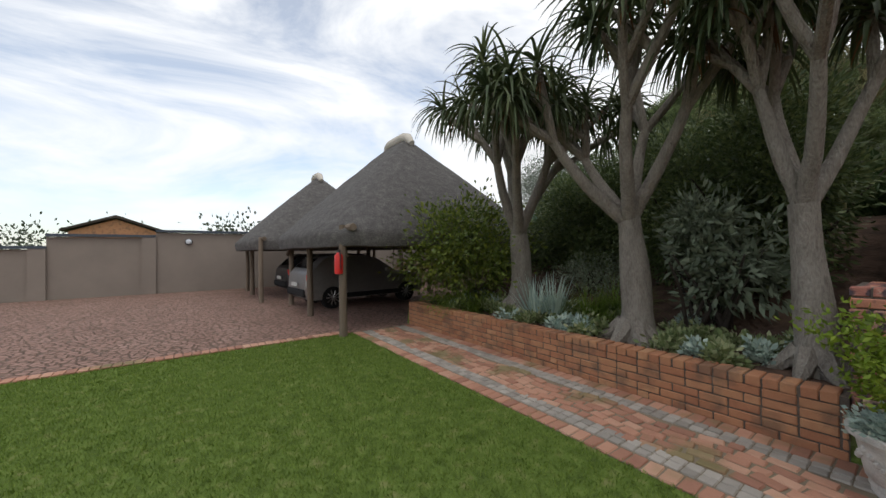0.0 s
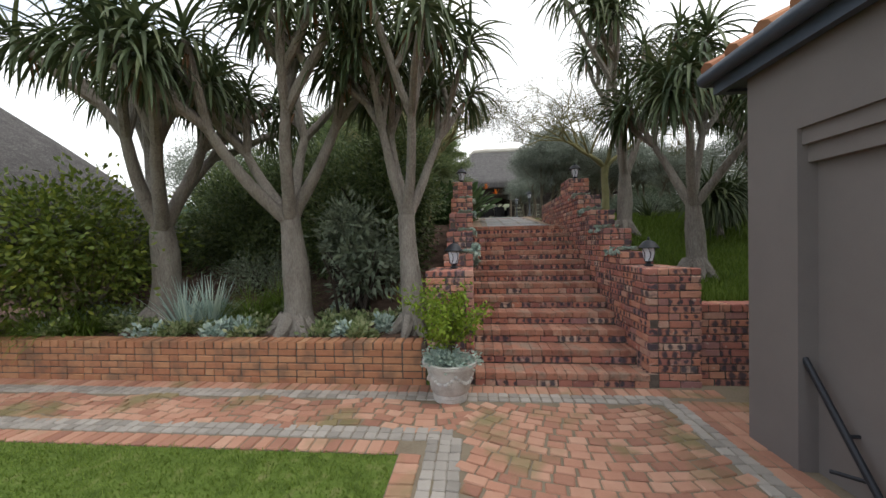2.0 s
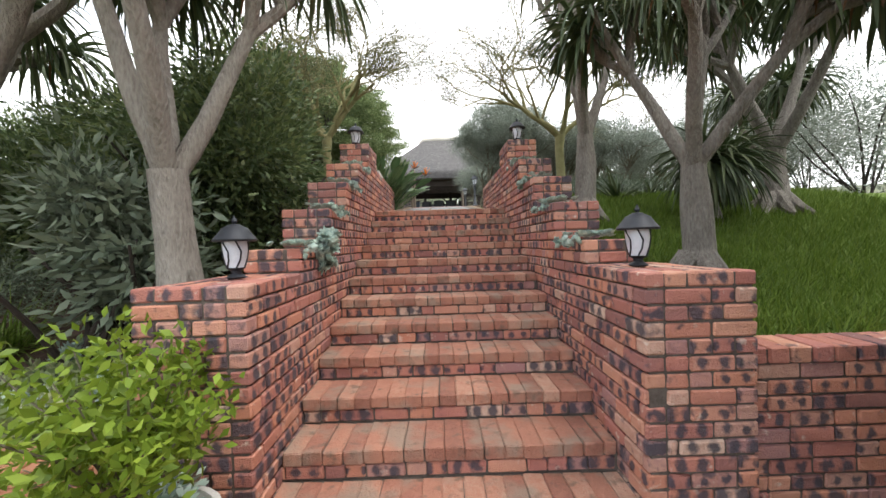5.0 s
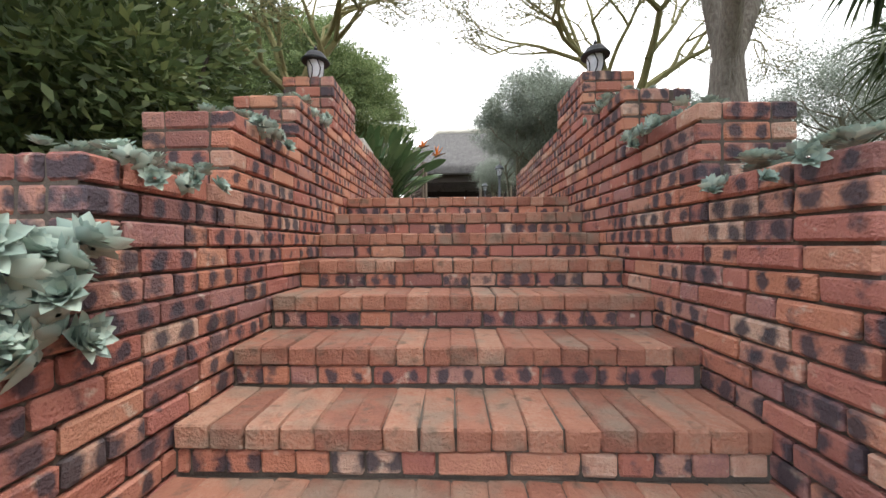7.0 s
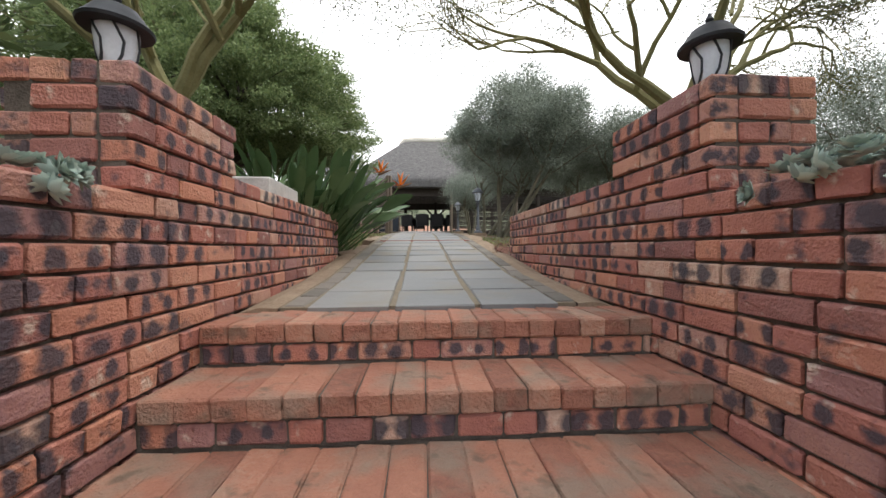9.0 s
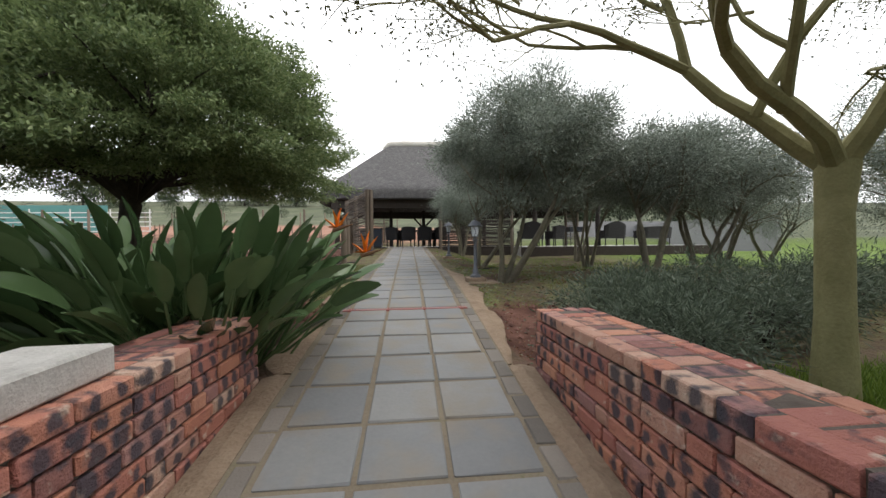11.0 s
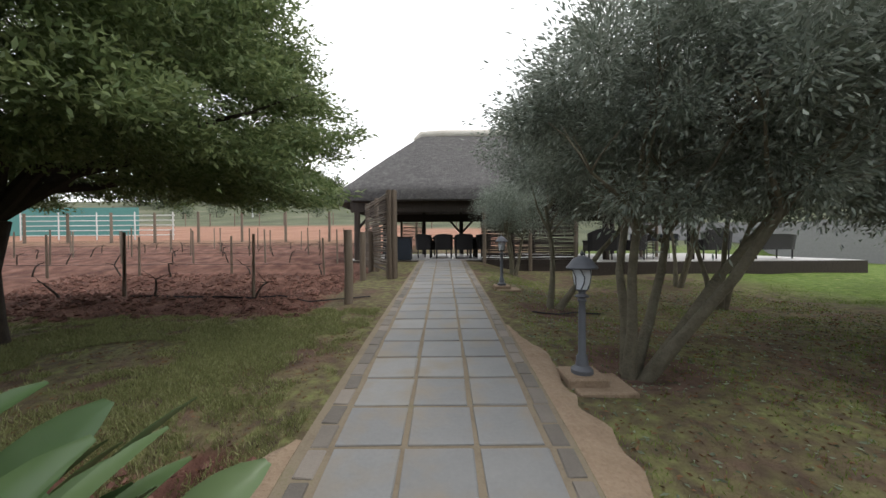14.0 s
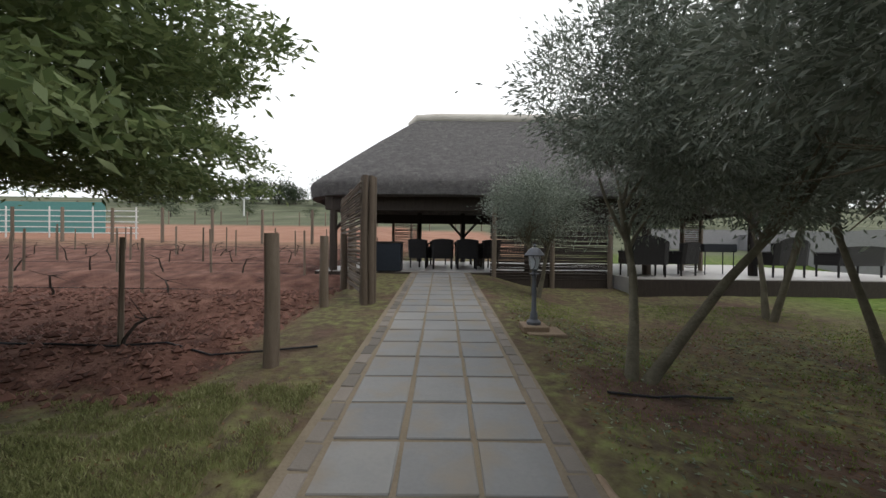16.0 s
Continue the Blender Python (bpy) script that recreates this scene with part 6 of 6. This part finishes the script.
def patchy(a, b2):
    return noise.noise((a * 0.8, b2 * 0.8, 9)) + 0.9 * noise.noise((a * 4.5, b2 * 4.5, 2)) > R.uniform(-0.25, 0.45)


blades("lawn_grass", "short mown green lawn grass", -8.0, -1.57, -5.0, 1.36, 130000, 0.035, 0.006)
blades("slope_grass", "longer green grass on the slope", 1.55, 6.5, 3.1, 8.5, 60000, 0.13, 0.010)
blades("garden_grass", "patchy thin grass beside the slab path", -6.5, -0.85, 10.9, 14.3, 290000, 0.04, 0.006, patchy, thin_grass)
blades("garden_grass", "patchy thin grass under the olive trees", 1.0, 8.5, 10.6, 18.5, 80000, 0.032, 0.005, patchy)



def litter(name, label, x0, x1, y0, y1, n, size, mat):
    """Dead leaves and chips lying flat on the ground."""
    x, y = rng.uniform(x0, x1, n), rng.uniform(y0, y1, n)
    z = np.array([ground_z(a, b2) for a, b2 in zip(x, y)]) + 0.006
    way = np.stack([rng.normal(size=n), rng.normal(size=n), rng.normal(size=n) * 0.12], 1)
    ob = part(name, leaf_mesh(name, np.stack([x, y, z], 1), way, size * (0.4 + rng.random(n)), size * 0.4, mat), None)
    tagged(ob, label, "leaf litter", kind="stuff")


def clods(n, x0, x1, y0, y1):
    """Crumbs of dug earth, each a small uneven lump."""
    s = Shape()
    for k in range(n):
        x, y = R.uniform(x0, x1), R.uniform(y0, y1)
        r = 0.012 + 0.05 * R.random() ** 4
        z = ground_z(x, y) + r * 0.2
        p = [(x + dx * r * R.uniform(0.6, 1.3), y + dy * r * R.uniform(0.6, 1.3), z + dz * r * R.uniform(0.5, 1.0)) for dx, dy, dz in ((1, 0, 0), (0, 1, 0), (-1, 0, 0), (0, -1, 0), (0, 0, 1), (0, 0, -1))]
        s.add(p, [(0, 1, 4), (1, 2, 4), (2, 3, 4), (3, 0, 4), (1, 0, 5), (2, 1, 5), (3, 2, 5), (0, 3, 5)])
    tagged(part("soil_clods", s, dug_earth), "crumbled clods of dug red earth", "soil", kind="stuff")


litter("leaf_litter", "dry leaves and chips on the bare ground", 0.95, 6.5, 9.0, 17.0, 9000, 0.035, dead_leaf)
litter("leaf_litter", "dry leaves and chips on the bare ground", -6.0, -0.85, 10.3, 14.5, 5000, 0.03, dead_leaf)
litter("olive_litter", "fallen grey olive leaves on the ground", 0.95, 6.5, 9.0, 17.0, 6000, 0.04, grey_leaf)
clods(9000, -9.0, -1.9, 14.1, 19.0)
clods(220, 1.1, 2.0, 8.9, 10.7)
clods(150, -1.8, -0.95, 10.2, 11.2)

# ---------------------------------------------------------------- vineyard and fields
fence = root("fence_posts", "row of weathered timber posts along the vineyard", "fence")
for x, y, h in ((-1.45, 14.7, 1.15), (-1.72, 16.9, 1.05), (-1.9, 18.6, 1.1), (-2.1, 20.2, 1.2), (-2.4, 22.6, 1.2)):
    pole(fence, x, y, ground_z(x, y) - 0.1, ground_z(x, y) + h, 0.065)
vin = root("vineyard_posts", "thin vineyard stakes with trellis wire over dug red soil", "fence")
for row in range(6):
    y = 15.2 + 2.4 * row
    for k in range(7):
        x = -3.2 - 2.2 * k + 0.4 * (row % 2)
        z = ground_z(x, y)
        part("stake", Shape().tube([(x, y, z - 0.1), (x + R.uniform(-0.03, 0.03), y, z + R.uniform(0.9, 1.1))], [0.028, 0.022], 6), pole_wood, vin)
    part("wire", Shape().tube([(-2.4, y, ground_z(-3, y) + 0.55), (-17, y, ground_z(-17, y) + 0.55)], [0.004, 0.004], 4), black_metal, vin)
for row in range(6):
    for k in range(8):
        x, y = -2.9 - 1.7 * k + R.uniform(-0.3, 0.3), 15.2 + 2.4 * row + R.uniform(-0.1, 0.1)
        z = ground_z(x, y)
        s = Shape()
        e, d = limb(s, (0, 0, -0.02), (R.uniform(-0.3, 0.3), 0, 1), 0.35, 0.02, 0.013, 0.3, 4, 0, 6)
        for q in range(4):
            limb(s, e, (R.choice((-1, 1)), R.uniform(-0.2, 0.2), R.uniform(-0.1, 0.7)), R.uniform(0.15, 0.35), 0.007, 0.002, 0.25, 4, 0, 5)
        part("vine", s, dark_bark, tagged(new("vine_stock", None), "bare pruned vine stock in dug red soil", "vine", "vines")).parent.matrix_basis = pose(x, y, z)
hose = root("irrigation_pipe", "black plastic irrigation pipe lying on the dug soil", "pipe")
part("pipe", Shape().tube([(-5.2 + 0.5 * k, 15.1 + 0.06 * math.sin(k * 1.7), ground_z(-5.2 + 0.5 * k, 15.1) + 0.02) for k in range(9)], [0.011] * 9, 6), black_metal, hose)
hose2 = root("irrigation_pipe", "short black dripper pipe at the foot of the olive tree", "pipe")
part("pipe", Shape().tube([(1.35 + 0.2 * k, 14.42 + 0.05 * math.sin(k * 1.3), ground_z(1.35 + 0.2 * k, 14.42) + 0.02) for k in range(6)], [0.011] * 6, 6), black_metal, hose2)
paddock = root("paddock_fence", "paddock fence posts round the red sand field", "fence")
for k in range(15):
    for y in (29.5, 56):
        x = -34 + 2.5 * k * (1.0 if y < 30 else 1.3)
        pole(paddock, x, y, ground_z(x, y) - 0.1, ground_z(x, y) + 1.7, 0.07)
pipes = root("pipe_fence", "white painted pipe fence panels beside the paddock", "fence")
for z in (0.3, 0.6, 0.9, 1.2, 1.5):
    part("rail", Shape().tube([(-26, 31, ground_z(-26, 31) + z), (-16.5, 31, ground_z(-17, 31) + z)], [0.03, 0.03], 6), white_metal, pipes)
for k in range(5):
    part("upright", Shape().tube([(-26 + 2.35 * k, 31, ground_z(-20, 31) - 0.1), (-26 + 2.35 * k, 31, ground_z(-20, 31) + 1.7)], [0.035, 0.035], 6), white_metal, pipes)
net = root("shade_net", "green shade-net screen along a paddock fence", "screen")
part("net", Shape().box(-44, -23, 36.0, 36.03, ground_z(-30, 36), ground_z(-30, 36) + 2.1), green_net, net)
for k in range(6):
    pole(net, -44 + 3.8 * k, 36.1, ground_z(-30, 36) - 0.2, ground_z(-30, 36) + 2.2, 0.06)
for x, y, h in ((-38, 80, 7), (5, 90, 7), (-14, 85, 6.5)):
    tp = root("utility_pole", "pale slender utility pole in the far field", "pole")
    part("shaft", Shape().tube([(x, y, ground_z(x, y)), (x, y, ground_z(x, y) + h)], [0.14, 0.10], 8), white_metal, tp)


def far_trees(name, label, spots, size, n):
    for x, y in spots:
        z = ground_z(x, y)
        ob = root(name, label, "tree", (x, y, z), group=name)
        s = size * R.uniform(0.7, 1.2)
        part("trunk", Shape().tube([(0, 0, -0.2), (0.1, 0, s * 0.5)], [0.12 * s / 3, 0.06 * s / 3], 6), dark_bark, ob)
        b2, w = crown_points(n, (0, 0, s * 0.6), (s * 0.75, s * 0.75, s * 0.45), 40, s * 0.14, 0.2)
        part("crown", leaf_mesh("crown", b2, w, s * 0.09, s * 0.045, far_leaf), None, ob)


far_trees("distant_tree", "distant dark tree on the low hill", [(-95 + 9 * k + R.uniform(-3, 3), 118 + R.uniform(-6, 10)) for k in range(9)] + [(30, 60), (40, 70), (22, 52), (34, 48)], 6, 3000)
far_trees("distant_tree", "distant bush on the low hill", [(-75 + 6 * k + R.uniform(-3, 3), 95 + R.uniform(-20, 30)) for k in range(22)], 2.4, 900)
far_trees("distant_tree", "bare-looking trees beyond the boundary wall", [(-46, -26), (-50, -19), (-44, -12), (-52, -8), (-40, 3), (-48, -32)], 4.2, 700)

# ---------------------------------------------------------------- paving pieces
def court_pavers():
    rows = []
    # fan of clay pavers
    cx, cy = 0.1, 3.6
    rad = 1.25
    while rad < 9.0:
        w = 0.106
        ln = 0.155
        n = int(2 * math.pi * rad / ln)
        for k in range(n):
            a = 2 * math.pi * (k + 0.5 * (int(rad * 10) % 2)) / n
            x, y = cx + rad * math.cos(a), cy + rad * math.sin(a)
            if -1.05 < x < 0.88 and -5 < y < 2.28:
                rows.append((x, y, 0.004 + R.uniform(-0.003, 0.005), ln - R.uniform(0.008, 0.024), w - R.uniform(0.008, 0.017), 0.03, a + math.pi / 2 + R.uniform(-0.09, 0.09)))
        rad += w
    # wavy rows along the path beside the bed
    y = 1.78
    while y < 2.30:
        x = -7.9
        while x < -1.12:
            ln = R.choice((0.12, 0.17, 0.2, 0.2))
            yy = y + 0.05 * math.sin(x * 5.2) + R.uniform(-0.008, 0.008)
            rows.append((x + ln / 2, yy, 0.004 + R.uniform(-0.003, 0.005), ln - 0.018, 0.098, 0.03, 0.22 * math.cos(x * 5.2) + R.uniform(-0.1, 0.1)))
            x += ln
        y += 0.115
    x = -7.9
    while x < -1.6:
        rows.append((x, 1.445, 0.004, 0.106, 0.17, 0.03, R.uniform(-0.05, 0.05)))
        x += 0.118
    x = -7.9
    while x < 1.6:
        rows.append((x, 2.59, 0.004 + R.uniform(-0.003, 0.003), 0.106, 0.2, 0.03, R.uniform(-0.05, 0.05)))
        x += 0.118
    for x0 in (-1.47,):
        y = 1.3
        while y > -5:
            rows.append((x0, y, 0.004, 0.17, 0.106, 0.03, R.uniform(-0.05, 0.05)))
            y -= 0.118
    y = 2.3
    while y > -5:
        for x in (1.12, 1.24, 1.36, 1.48, 1.6, 1.72, 1.84, 1.96, 2.08):
            if x > 1.3 and y < 1.8:
                continue
            rows.append((x, y, 0.004, 0.11, 0.2, 0.03, R.uniform(-0.05, 0.05)))
        y -= 0.212
    return rows


def sett_bands():
    rows = []
    for y0 in (1.60, 1.70, 2.36, 2.46):
        x = -7.9
        while x < (-1.1 if y0 < 2 else 1.0):
            rows.append((x, y0 + R.uniform(-0.004, 0.004), 0.005, 0.10, 0.09, 0.03, R.uniform(-0.06, 0.06)))
            x += 0.108
    for x0 in (-1.31, -1.21, -1.12, 0.93, 1.03):
        y = 1.55 if x0 < 0 else 2.28
        while y > -5:
            rows.append((x0 + R.uniform(-0.004, 0.004), y, 0.005, 0.09, 0.10, 0.03, R.uniform(-0.06, 0.06)))
            y -= 0.108
    return rows


lay(court_pavers(), court, paver, 300, (-0.3, 1.3), "paver")
lay(sett_bands(), court, grey_sett, 300, (-0.8, 1.8), "sett")
s = Shape()
y = -9
while y < 1.36:
    s.brick(-8.11, y, 0.012, 0.2, 0.106, 0.03, R.uniform(-0.04, 0.04))
    y += 0.118
tagged(part("drive_edging", s, paver, court), "brick edging between lawn and drive", kind="stuff")
for rows, parent, mat, nm in piece_jobs:
    cache = {}
    for cx, cy, cz, lx, ly, lz, turn, tilt in rows:
        key = (round(lx, 2), R.randrange(5))
        if key not in cache:
            v, f = brick_data(lx - 0.003 * key[1], ly - 0.003 * (key[1] % 3), lz, 0.006)
            v = [tuple(q + R.uniform(-0.003, 0.003) for q in p) for p in v]
            cache[key] = Shape().add(v, f).mesh(nm, mat)
        ob = new(nm, cache[key])
        ob.matrix_basis = pose(cx, cy, cz, math.degrees(tilt), 0, math.degrees(turn))
        ob.parent = parent
for rows, parent, mat, limit, near in brick_jobs:
    lay(rows, parent, mat, limit, near)
